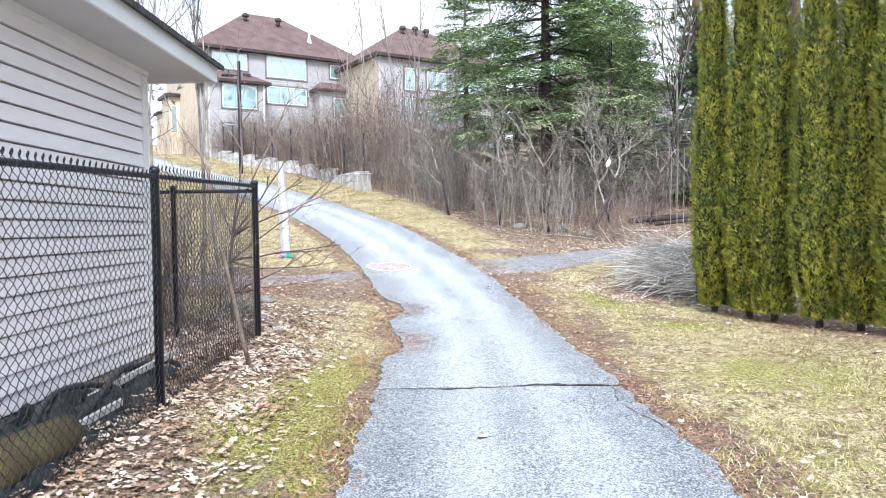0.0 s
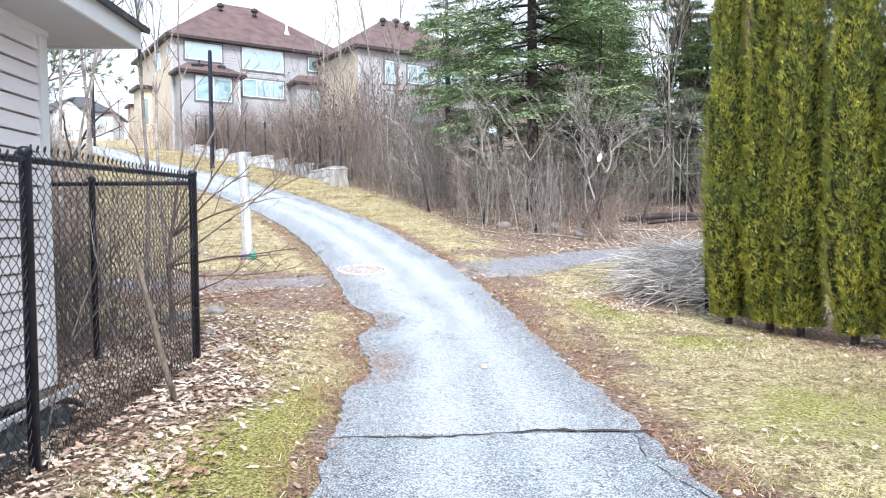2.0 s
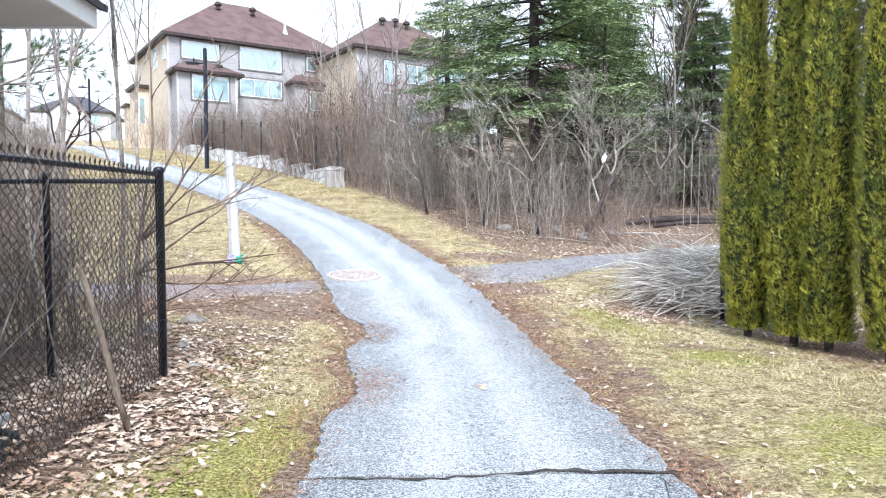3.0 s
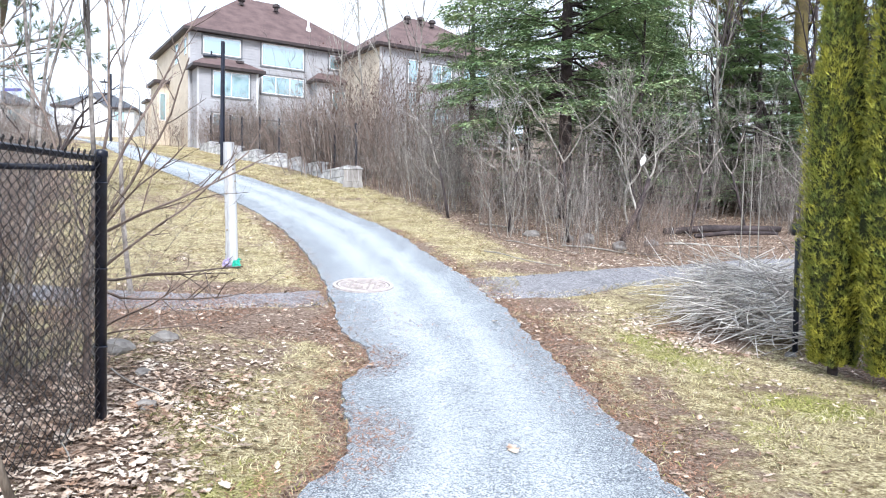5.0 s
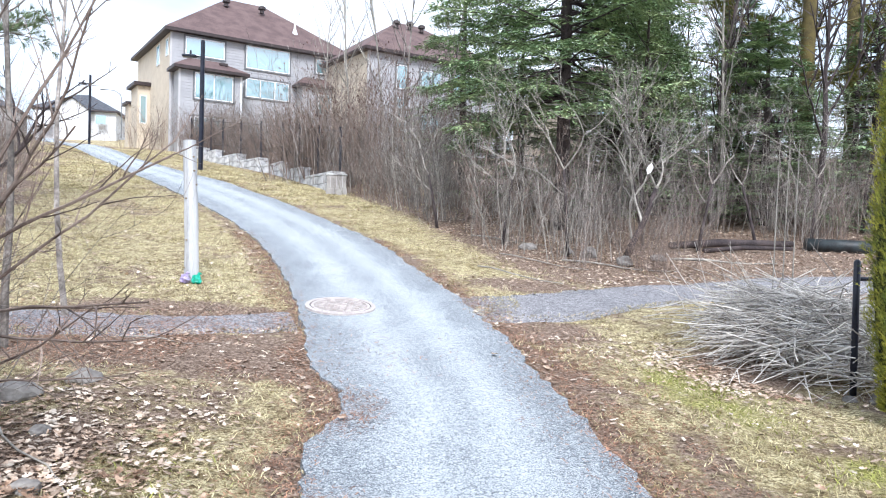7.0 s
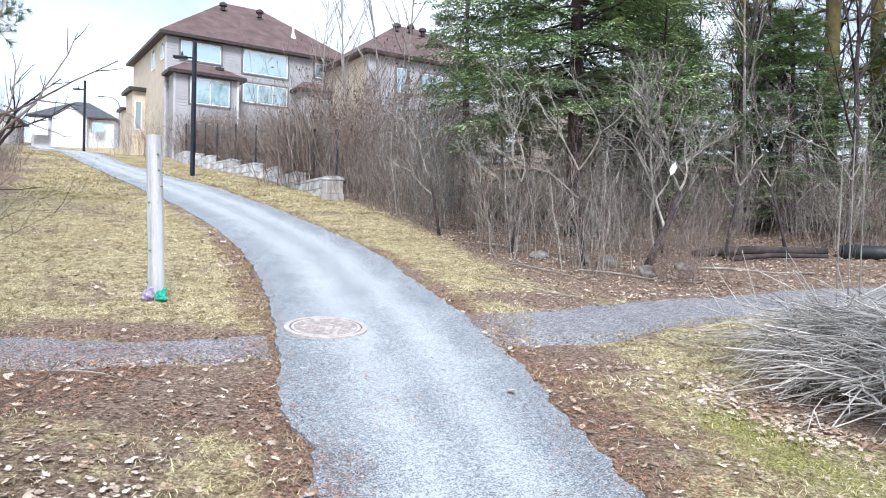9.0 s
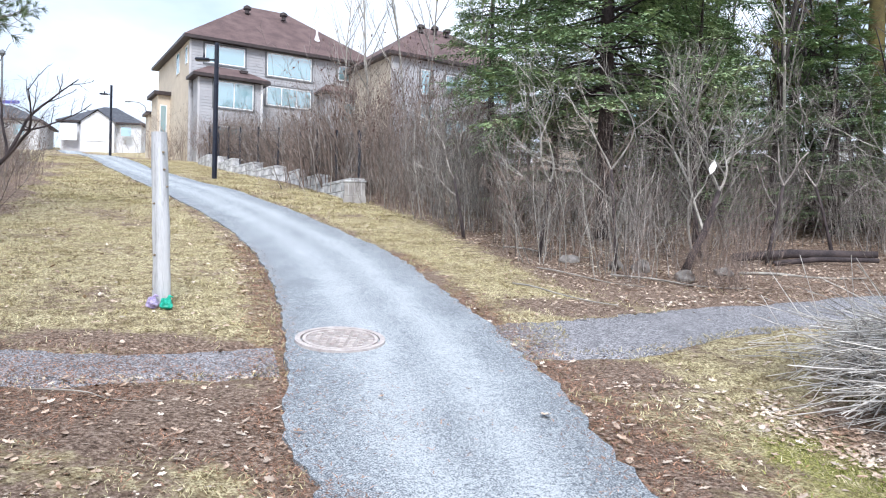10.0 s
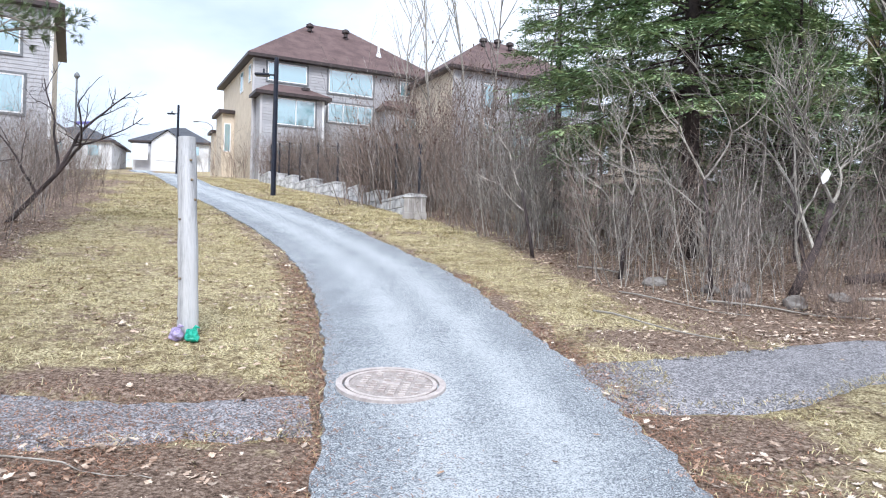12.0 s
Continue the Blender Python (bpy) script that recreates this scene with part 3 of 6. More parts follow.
# ---- shed with lap siding beside the path ----
def make_shed():
    X0, Y1, Z0, ZT = -2.8, 6.9, 0.35, 3.0
    root = empty("shed", pose(X0, Y1, Z0), "pale lilac-grey vinyl-sided shed with dark shingle roof beside the chain-link fence", "shed")

    def boards(length, along_x):
        s = Soup()
        z, lap = 0.0, 0.125
        h = ZT - Z0
        while z < h - 0.01:
            t = min(z + lap, h)
            a, b = (0.022, 0.004)
            prof = [(-0.015, z), (a, z), (a, z + 0.008), (b, t - 0.014), (-0.015, t - 0.014)]
            vs = []
            for u in (0, length):
                for o, zz in prof:
                    vs.append((-u, o, zz) if along_x else (o, -u, zz))
            k = 5
            fs = [(i, (i + 1) % k, k + (i + 1) % k, k + i) for i in range(k)]
            s.add(vs, fs if along_x else [f[::-1] for f in fs])
            z = t
        return s

    part("siding", boards(11.0, False), "siding", root)
    part("siding", boards(6.0, True), "siding", root, "end wall in lilac-grey lap siding")
    part("wall_core", box_soup(-6.0, -11.0, -0.02, -0.02, -0.02, 2.65), "foundation", root)
    part("corner_trim", box_soup(-0.075, -0.075, 0, 0.03, 0.034, 2.65), "white_trim", root, "white corner trim")
    part("foundation", box_soup(-6.0, -11.0, -0.5, 0.0, 0.0, -0.02), "foundation", root, "grey concrete foundation")
    part("soffit", box_soup(-0.3, -11.4, 2.655, 0.52, 0.5, 2.68), "soffit", root, "grey ventilated soffit")
    part("soffit_trim", box_soup((0.0, -11, 2.61, 0.045, 0.03, 2.655), ), "white_trim", root)
    part("fascia", box_soup((0.52, -11.4, 2.64, 0.545, 0.52, 2.82), (-6.2, 0.5, 2.64, 0.52, 0.52, 2.82)), "white_trim", root, "white metal fascia")
    # low sloping roof that rises away from the path
    s = Soup()
    vs = [(0.6, -11.5, 2.82), (0.6, 0.58, 2.82), (-3.0, 0.58, 4.1), (-3.0, -11.5, 4.1), (-6.6, 0.58, 2.82), (-6.6, -11.5, 2.82)]
    lo = [(x, y, z - 0.05) for x, y, z in vs]
    s.add(vs + lo, [(0, 1, 2, 3), (3, 2, 4, 5), (9, 8, 7, 6), (11, 10, 8, 9), (0, 6, 7, 1), (1, 7, 8, 2), (2, 8, 10, 4), (3, 9, 6, 0), (5, 11, 9, 3), (4, 10, 11, 5)])
    part("roof", s, "shingle", root, "dark shingle roof")
    g = Soup()
    g.add([(0.5, 0.5, 2.68), (-3.0, 0.5, 4.02), (-6.4, 0.5, 2.68), (0.5, 0.4, 2.68), (-3.0, 0.4, 4.02), (-6.4, 0.4, 2.68)], [(0, 1, 2), (5, 4, 3), (0, 2, 5, 3)])
    part("gable", g, "siding", root, "gable end in lap siding")


make_shed()


# ---- black chain-link fence ----
def chain_mesh(length, height, sag=0.0):
    """Woven wires as thin prisms in the plane x = 0, along y."""
    s = Soup()
    p, r = 0.036, 0.0031
    n = int(length / p)
    rows = int(height / p)
    for i in range(n):
        y0 = i * p
        pts = []
        for k in range(rows + 1):
            side = p * 1.04 if (k + i) % 2 else -p * 0.04
            bulge = 0.006 * math.sin(i * 0.13 + k * 0.11) * sag
            pts.append(Vector((0.004 * (1 if k % 2 else -1) + bulge, y0 + side, k * p)))
        s.tube(pts, [r] * len(pts), 3, cap=False)
        # knuckle at the top
        if i % 2 and (i // 7) % 3:
            continue
        e = pts[-1]
        s.tube([e, e + Vector((0.004, -0.012, 0.016)), e + Vector((0.004, 0.004, 0.034)), e + Vector((-0.004, 0.02, 0.024)), e + Vector((-0.004, 0.012, 0.004))], [r * 1.5] * 5, 3, cap=False)
    return s


def fence_post(parent, x, y, z0, z1, r=0.033):
    s = Soup()
    k = 12
    s.tube([Vector((x, y, z0)), Vector((x, y, z1 - 0.05)), Vector((x, y, z1 - 0.045)), Vector((x, y, z1 - 0.012)), Vector((x, y, z1))], [r, r, r * 1.2, r * 1.15, r * 0.6], k)
    post = part("post", s, "black_metal", parent, smooth=True)
    return post


def make_fence():
    bx, y1 = -2.08, 8.11
    root = empty("chain_link_fence", pose(bx, y1, H(bx, y1)), "black vinyl-coated chain-link fence with round posts beside the shed", "fence")
    z0 = -H(bx, y1)
    for y, top in ((8.11, 2.03), (5.29, 1.95), (2.47, 1.86), (-0.35, 1.78)):
        fence_post(root, 0, y - y1, H(bx, y) + z0 - 0.3, top + z0 + 0.02, 0.036 if y > 8 else 0.032)
    fence_post(root, -0.87, -0.1, H(-2.95, 8) + z0 - 0.3, 2.0 + z0, 0.028)
    fence_post(root, -2.6, -0.2, H(-4.6, 8) + z0 - 0.3, 1.98 + z0, 0.028)
    s = Soup()
    s.tube([Vector((0, -0.03, 1.985 + z0)), Vector((0, -2.82, 1.9 + z0)), Vector((0, -5.64, 1.81 + z0)), Vector((0, -8.4, 1.73 + z0))], [0.021] * 4, 10)
    part("top_rail", s, "black_metal", root, smooth=True)
    s = Soup()
    s.tube([Vector((-0.02, 0, 1.93 + z0)), Vector((-0.87, -0.1, 1.93 + z0)), Vector((-2.6, -0.2, 1.92 + z0))], [0.02] * 3, 10)
    part("top_rail", s, "black_metal", root, smooth=True)
    for a, b, ta, tb in ((8.06, 5.33, 1.99, 1.91), (5.25, 2.5, 1.9, 1.82), (2.43, -0.3, 1.81, 1.73)):
        m = chain_mesh(a - b, 1.75, 1.0)
        ob = part("chain_link_mesh", m, "wire", root, "woven black wire mesh")
        # shear so that the mesh follows the falling rail
        ob.matrix_basis = Matrix(((1, 0, 0, 0.03), (0, 1, 0, b - y1), (0, (ta - tb) / (a - b), 1, tb + z0 - 1.69), (0, 0, 0, 1)))
    m = chain_mesh(2.6, 1.7, 1.0)
    ob = part("chain_link_mesh", m, "wire", root, "woven black wire mesh")
    ob.matrix_basis = Matrix.Translation((-0.03, -0.03, 0.0 + 1.93 + z0 - 1.7)) @ Matrix.Rotation(radians(94), 4, "Z")
    for zz in (1.55, 1.0, 0.5):
        s = Soup()
        s.tube([Vector((0.04 * math.cos(t), 0.04 * math.sin(t), zz - 0.01)) for t in np.linspace(0, 6.28, 9)], [0.006] * 9, 4)
        part("band", s, "black_metal", root)


make_fence()


def rod_thing(name, pts, radii, material, label, category, n=8, kind=""):
    s = Soup()
    o = Vector(pts[0])
    s.tube([Vector(p) - o for p in pts], radii, n)
    ob = new(name, s.mesh(name, M[material], True))
    ob.matrix_basis = Matrix.Translation(o)
    return tagged(ob, label, category, kind=kind)


rod_thing("wooden_stake", [(-1.8, 6.74, 0.18), (-1.85, 6.65, 0.5), (-1.9, 6.55, 0.9), (-1.93, 6.4, 1.26), (-1.945, 6.36, 1.34)], [0.024, 0.021, 0.02, 0.017, 0.009], "stake", "rough grey-brown wooden stake leaning on the chain-link fence", "stake")


# ---- rubbish behind the fence ----
def crumple(name, cx, cy, sx, sy, h, material, label, category, seed, rot=0):
    r = np.random.RandomState(seed)
    s = Soup()
    n = 16
    a, b = r.uniform(0, 6, 2)
    for j in range(n + 1):
        for i in range(n + 1):
            u, v = i / n - 0.5, j / n - 0.5
            x, y = cx + u * sx * math.cos(rot) - v * sy * math.sin(rot), cy + u * sx * math.sin(rot) + v * sy * math.cos(rot)
            dome = max(0, 1 - (2 * abs(u)) ** 2.5) * max(0, 1 - (2 * abs(v)) ** 2.5)
            z = H(x, y) - 0.02 + h * dome * (0.65 + 0.35 * math.sin(a + u * 13 + v * 5) * math.cos(b + v * 11) + 0.2 * math.sin(u * 31 + v * 23))
            s.v.append((x - cx, y - cy, z - H(cx, cy)))
    for j in range(n):
        for i in range(n):
            k = j * (n + 1) + i
            s.f.append((k, k + 1, k + n + 2, k + n + 1))
    ob = new(name, s.mesh(name, M[material]))
    ob.matrix_basis = Matrix.Translation((cx, cy, H(cx, cy)))
    return tagged(ob, label, category)


crumple("plastic_sheet", -2.5, 4.75, 0.6, 1.7, 0.26, "tarp", "crumpled black plastic sheet between shed and fence", "tarp", 3)
crumple("plastic_sheet", -2.45, 5.9, 0.45, 1.1, 0.18, "tarp", "crumpled dark plastic sheet between shed and fence", "tarp", 8, 0.15)
crumple("plastic_sheet", -2.35, 3.6, 0.5, 1.3, 0.2, "tarp", "crumpled dark plastic sheet between shed and fence", "tarp", 12, -0.1)
for i, (x, y, a, b, h) in enumerate([(-2.42, 5.3, 0.22, 0.8, 0.22), (-2.4, 4.6, 0.2, 0.7, 0.26), (-2.44, 5.8, 0.2, 0.6, 0.17)]):
    pts = []
    for k in range(15):
        u = math.pi * k / 14
        px, py = x + a * math.sin(u * 2 + i) * 0.5, y - b * math.cos(u)
        pts.append((px, py, H(px, py) - 0.02 + h * math.sin(u) ** 0.7))
    rod_thing("drain_hose", pts, [0.021 + 0.003 * (k % 2) for k in range(15)], "tarp", "black corrugated drain hose bent over the rubbish", "hose", 10)
for i, (x0, y0, x1, y1, h) in enumerate([(-2.35, 4.4, -2.25, 5.0, 0.3), (-2.6, 4.9, -2.3, 6.2, 0.3)]):
    s = Soup()
    ln = math.hypot(x1 - x0, y1 - y0)
    s.box(-0.012, -0.0, 0, 0.012, ln, 0.05)
    ob = new("board", s.mesh("board", M["weathered"]))
    ob.matrix_basis = Matrix.Translation((x0, y0, H(x0, y0) + 0.02)) @ Euler((radians(6 + 3 * i), radians(12), -math.atan2(x1 - x0, y1 - y0))).to_matrix().to_4x4()
    tagged(ob, "weathered plank lying on the ground behind the fence", "board")
z = H(-2.3, 3.7)
rod_thing("log", [(-2.28, 3.0, H(-2.28, 3) + 0.08), (-2.3, 3.7, z + 0.1), (-2.26, 4.3, H(-2.26, 4.3) + 0.1)], [0.12, 0.13, 0.11], "bark_moss", "short mossy log lying against the foot of the fence", "log", 14)


# ---- wooden post with two tied bags at its foot ----
def make_post():
    x, y = -3.24, 14.92
    z = H(x, y)
    root = empty("wooden_post", pose(x, y, z, 0.6, -1.2, 0), "tall silvery weathered round wooden post standing in the lawn", "post")
    s = Soup()
    zs = np.linspace(-0.2, 1.95, 22)
    s.tube([Vector((0.012 * math.sin(q * 2.1), 0.01 * math.cos(q * 3), q)) for q in zs], [0.098 - 0.006 * q + 0.003 * math.sin(q * 9) for q in zs], 20)
    part("trunk", s, "weathered", root, smooth=False)
    r = random.Random(4)
    for k in range(9):
        a, q = r.uniform(3.2, 6.2), 0.2 + 0.19 * k
        s = Soup()
        c = Vector((0.09 * math.cos(a), 0.09 * math.sin(a), q))
        s.tube([c * 1, c + Vector((0.02 * math.cos(a), 0.02 * math.sin(a), 0.0)), c + Vector((0.026 * math.cos(a), 0.026 * math.sin(a), 0))], [0.014, 0.01, 0.004], 6)
        part("knot", s, "plank", root, smooth=True)
    for dx, dy, m, lab in ((-0.03, -0.16, "bag_violet", "small knotted violet plastic bag at the foot of the wooden post"), (0.13, -0.16, "bag_green", "small knotted green plastic bag at the foot of the wooden post")):
        bm = bmesh.new()
        bmesh.ops.create_icosphere(bm, subdivisions=3, radius=0.07)
        for v in bm.verts:
            nn = noise.noise(v.co * 22 + Vector((dx * 50, 0, 0)))
            v.co *= 1 + 0.3 * nn
            v.co.z *= 0.75
            if v.co.z > 0.04:
                v.co.z += 0.03
        s = Soup()
        s.add([tuple(v.co) for v in bm.verts], [tuple(v.index for v in f.verts) for f in bm.faces])
        bm.free()
        s.tube([Vector((0, 0, 0.06)), Vector((0.03, 0.01, 0.1)), Vector((0.07, 0.0, 0.09))], [0.012, 0.02, 0.006], 6)
        ob = new("plastic_bag", s.mesh("plastic_bag", M[m]))
        ob.matrix_basis = Matrix.Translation((x + dx, y + dy, H(x + dx, y + dy) + 0.055))
        tagged(ob, lab, "bag")


make_post()


# ---- manhole cover ----
def make_manhole():
    x, y, R = -1.03, 13.8, 0.43
    g = math.atan(0.145)
    root = empty("manhole_cover", Matrix.Translation((x, y, H(x, y) + 0.052)) @ Matrix.Rotation(g, 4, "X") @ Matrix.Rotation(0.04, 4, "Y"), "round rusty-pink iron manhole cover set in the asphalt footpath", "manhole cover")
    s = Soup()

    def ring(r0, r1, z0, z1, n=64):
        k = len(s.v)
        for r, z in ((r0, z0), (r0, z1), (r1, z1), (r1, z0)):
            for i in range(n):
                t = 2 * math.pi * i / n
                s.v.append((r * math.cos(t), r * math.sin(t), z))
        for q in range(3):
            for i in range(n):
                j = (i + 1) % n
                s.f.append((k + q * n + j, k + q * n + i, k + (q + 1) * n + i, k + (q + 1) * n + j))

    ring(R - 0.05, R, -0.05, 0.014)
    part("frame", s, "iron", root, "iron frame ring")
    s = Soup()
    n = 48
    s.v += [(0.362 * math.cos(6.2832 * i / n), 0.362 * math.sin(6.2832 * i / n), z) for z in (-0.04, 0.002) for i in range(n)]
    s.f += [tuple(range(n, 2 * n))] + [(i, (i + 1) % n, n + (i + 1) % n, n + i) for i in range(n)]
    part("cover", s, "iron_dark", root, "round lid")
    s = Soup()
    ring(0.33, 0.36, 0.0, 0.012)
    r = random.Random(2)
    for a in np.arange(-0.3, 0.31, 0.055):
        for b in np.arange(-0.3, 0.31, 0.085):
            if math.hypot(a, b) < 0.3 and not (abs(a) < 0.06 and abs(b) < 0.1) and r.random() < 0.75:
                s.box(b - 0.026, a - 0.011, 0, b + 0.026, a + 0.011, 0.015)
    s.box(-0.07, -0.03, 0, 0.07, 0.03, 0.012)
    part("studs", s, "iron", root, "raised studs and rim", kind="stuff")


make_manhole()


# ---- retaining wall of stepped blocks, box and dark fence above it ----
def make_retaining_wall():
    root = empty("retaining_wall", pose(-3.1, 30.2, H(-3.1, 30.2)), "stepped retaining wall of pale split-faced concrete blocks beside the uphill path", "retaining wall")
    base = Vector((-3.1, 30.2, H(-3.1, 30.2)))
    line = [Vector(p + (0,)) for p in ((-3.3, 30.6), (-6.9, 37.4), (-11.2, 43.1), (-15.4, 50.2))]
    seg = []
    tot = 0
    for a, b in zip(line[:-1], line[1:]):
        seg.append((a, b, tot, (b - a).length))
        tot += (b - a).length
    r = random.Random(7)
    u = 0.0
    section = 2.9
    blocks = []
    while u < tot - 0.5:
        w = r.uniform(0.85, 1.05)
        for a, b, t0, ln in seg:
            if t0 <= u < t0 + ln:
                p = a.lerp(b, (u - t0) / ln)
                d = (b - a).normalized()
        k = int(u / section)
        us = (k + 0.9) * section
        for a, b, t0, ln in seg:
            if t0 <= min(us, tot - 0.01) < t0 + ln:
                q = a.lerp(b, (min(us, tot - 0.01) - t0) / ln)
        top = H(q.x, q.y) + 0.36
        g = H(p.x, p.y)
        course = 0
        z = top
        while z > g - 0.1:
            cap = course == 0
            hh = 0.1 if cap else 0.3
            blocks.append((p.copy(), d.copy(), w, z, hh, cap))
            z -= hh
            course += 1
        u += w
    for p, d, w, z, hh, cap in blocks:
        s = bevelled(0, -0.25 + (-0.04 if cap else r.uniform(-0.04, 0.06)), 0, w - r.uniform(0.015, 0.05), 0.25, hh - 0.01, 0.02 if not cap else 0.01)
        ob = part("block", s, "concrete", root)
        ob.matrix_basis = Matrix.Translation(p - base + Vector((0, 0, z - hh))) @ Matrix.Rotation(math.atan2(d.y, d.x), 4, "Z") @ Matrix.Translation((0, 0, 0))
    # black panel fence on top
    fr = empty("iron_fence", pose(-3.3, 30.6, H(-3.3, 30.6)), "black wire-mesh fence with square posts above the retaining wall", "fence")
    fb = Vector((-3.3, 30.6, H(-3.3, 30.6)))
    u = 0.2
    prev = None
    while u < tot:
        for a, b, t0, ln in seg:
            if t0 <= u < t0 + ln:
                p = a.lerp(b, (u - t0) / ln)
                d = (b - a).normalized()
        p = p + Vector((d.y, -d.x, 0)) * 0.15
        zb = H(p.x, p.y)
        q = Vector((p.x, p.y, zb)) - fb
        s = box_soup(-0.04, -0.04, 0, 0.04, 0.04, 2.3)
        ob = part("post", s, "black_metal", fr)
        ob.matrix_basis = Matrix.Translation(q)
        if prev is not None:
            for zz in (0.95, 2.15):
                t = Soup()
                t.tube([prev + Vector((0, 0, zz)), q + Vector((0, 0, zz))], [0.014, 0.014], 4)
                part("rail", t, "black_metal", fr)
            t = Soup()
            m = 30
            for i in range(m):
                c, e = prev.lerp(q, i / m), prev.lerp(q, (i + 1) / m)
                for k in range(-1, 14):
                    t.tube([c + Vector((0, 0, 0.95 + 0.08 * (k + i % 2))), e + Vector((0, 0, 0.95 + 0.08 * (k + (i + 1) % 2)))], [0.0025, 0.0025], 3, cap=False)
            part("wire_mesh", t, "wire", fr, kind="stuff")
        prev = q
        u += 2.4
    # corner block box at the low end of the wall
    bx = empty("utility_cabinet", pose(-3.25, 29.9, H(-3.25, 29.9), 0, 0, 8), "low grey utility cabinet beside the retaining wall", "cabinet")
    part("base", bevelled(-0.36, -0.3, -0.25, 0.36, 0.3, 0.18, 0.01), "foundation", bx)
    part("body", bevelled(-0.33, -0.27, 0.18, 0.33, 0.27, 0.62, 0.015), "foundation", bx)
    part("lid", bevelled(-0.37, -0.3, 0.62, 0.37, 0.3, 0.68, 0.015), "concrete", bx)
    for i in range(3):
        part("rib", box_soup(-0.2 + 0.2 * i - 0.01, -0.283, 0.22, -0.2 + 0.2 * i + 0.01, -0.272, 0.62), "soffit", bx)


make_retaining_wall()


# ---- lamps ----
def path_lamp(x, y, h, turn):
    root = empty("street_lamp", pose(x, y, H(x, y), 0, 0, turn), "dark square footpath lamp post with a flat side-mounted head", "lamp", "lamps along the footpath")
    s = Soup()
    s.tube([Vector((0, 0, -0.3)), Vector((0, 0, h * 0.5)), Vector((0, 0, h))], [0.105, 0.1, 0.09], 8)
    part("pole", s, "black_metal", root)
    part("cap", box_soup(-0.07, -0.07, h, 0.07, 0.07, h + 0.05), "black_metal", root)
    s = Soup()
    s.tube([Vector((0, 0, h - 0.66)), Vector((-0.28, 0, h - 0.66))], [0.035, 0.035], 6)
    part("arm", s, "black_metal", root)
    part("lamp_head", bevelled(-0.86, -0.16, h - 0.72, -0.26, 0.16, h - 0.61, 0.04), "black_metal", root, "flat dark lamp head")
    s = Soup()
    s.tube([Vector((-0.5, 0, h - 0.61)), Vector((-0.5, 0, h - 0.42))], [0.05, 0.035], 8)
    part("sensor", s, "black_metal", root)


path_lamp(-10.1, 36.8, 5.6, 10)
path_lamp(-27.9, 64.4, 5.6, 10)


def cobra_lamp():
    x, y = -37.1, 92.0
    root = empty("street_lamp", pose(x, y, 13.1) @ Matrix.Scale(0.62, 4), "grey curved-arm street lamp at the top of the hill", "lamp")
    s = Soup()
    s.tube([Vector((0, 0, -1)), Vector((0, 0, 6.4)), Vector((-0.3, 0, 7.4)), Vector((-1.4, 0, 8.1)), Vector((-3.2, 0, 8.3))], [0.11, 0.09, 0.08, 0.07, 0.06], 8)
    part("pole", s, "lamp_grey", root)
    part("lamp_head", bevelled(-4.1, -0.18, 8.12, -3.1, 0.18, 8.35, 0.06), "lamp_grey", root)


cobra_lamp()


def sign_lamp():
    x, y = -37.8, 66.0
    root = empty("street_lamp", pose(x, y, H(x, y)), "pale post-top street lamp carrying a small street-name sign", "lamp")
    s = Soup()
    s.tube([Vector((0, 0, -1)), Vector((0, 0, 7.8))], [0.12, 0.08], 8)
    part("pole", s, "lamp_grey", root)
    s = Soup()
    s.tube([Vector((0, 0, 7.8)), Vector((0, 0, 8.0)), Vector((0, 0, 8.2)), Vector((0, 0, 8.35))], [0.1, 0.26, 0.2, 0.05], 8)
    part("lamp_head", s, "lamp_grey", root)
    part("street_sign", box_soup(-0.1, -0.03, 3.9, 1.5, 0.03, 4.15), "sign_blue", root, "violet-blue name plate")


sign_lamp()


# ---- houses ----
def window_part(parent, x0, x1, z0, z1, y, depth=0.12, bars=1, side=False, dark=True):
    """A window in the wall plane y (front) or x (side): frame, casing, glass."""
    def put(name, b, m, lab=""):
        s = Soup()
        for q in b:
            if side:
                s.box(q[1], q[0], q[2], q[4], q[3], q[5])
            else:
                s.box(*q)
        return part(name, s, m, win, lab)
    win = new("window")
    win.parent = parent
    tagged(win, "large pane window with white sash and dark casing")
    c = 0.11
    if dark:
        put("casing", [(x0 - c, y - 0.05, z0 - c, x0, y + 0.02, z1 + c), (x1, y - 0.05, z0 - c, x1 + c, y + 0.02, z1 + c), (x0, y - 0.05, z1, x1, y + 0.02, z1 + c), (x0, y - 0.05, z0 - c, x1, y + 0.02, z0)], "lamp_grey")
    w = 0.07
    bl = [(x0, y - 0.035, z0, x0 + w, y + 0.02, z1), (x1 - w, y - 0.035, z0, x1, y + 0.02, z1), (x0 + w, y - 0.035, z1 - w, x1 - w, y + 0.02, z1), (x0 + w, y - 0.035, z0, x1 - w, y + 0.02, z0 + w)]
    for i in range(bars):
        xm = x0 + (x1 - x0) * (i + 1) / (bars + 1)
        bl.append((xm - w / 2, y - 0.035, z0 + w, xm + w / 2, y + 0.02, z1 - w))
    put("window_frame", bl, "white_trim")
    put("pane", [(x0 + w, y - 0.012, z0 + w, x1 - w, y - 0.004, z1 - w)], "glass")


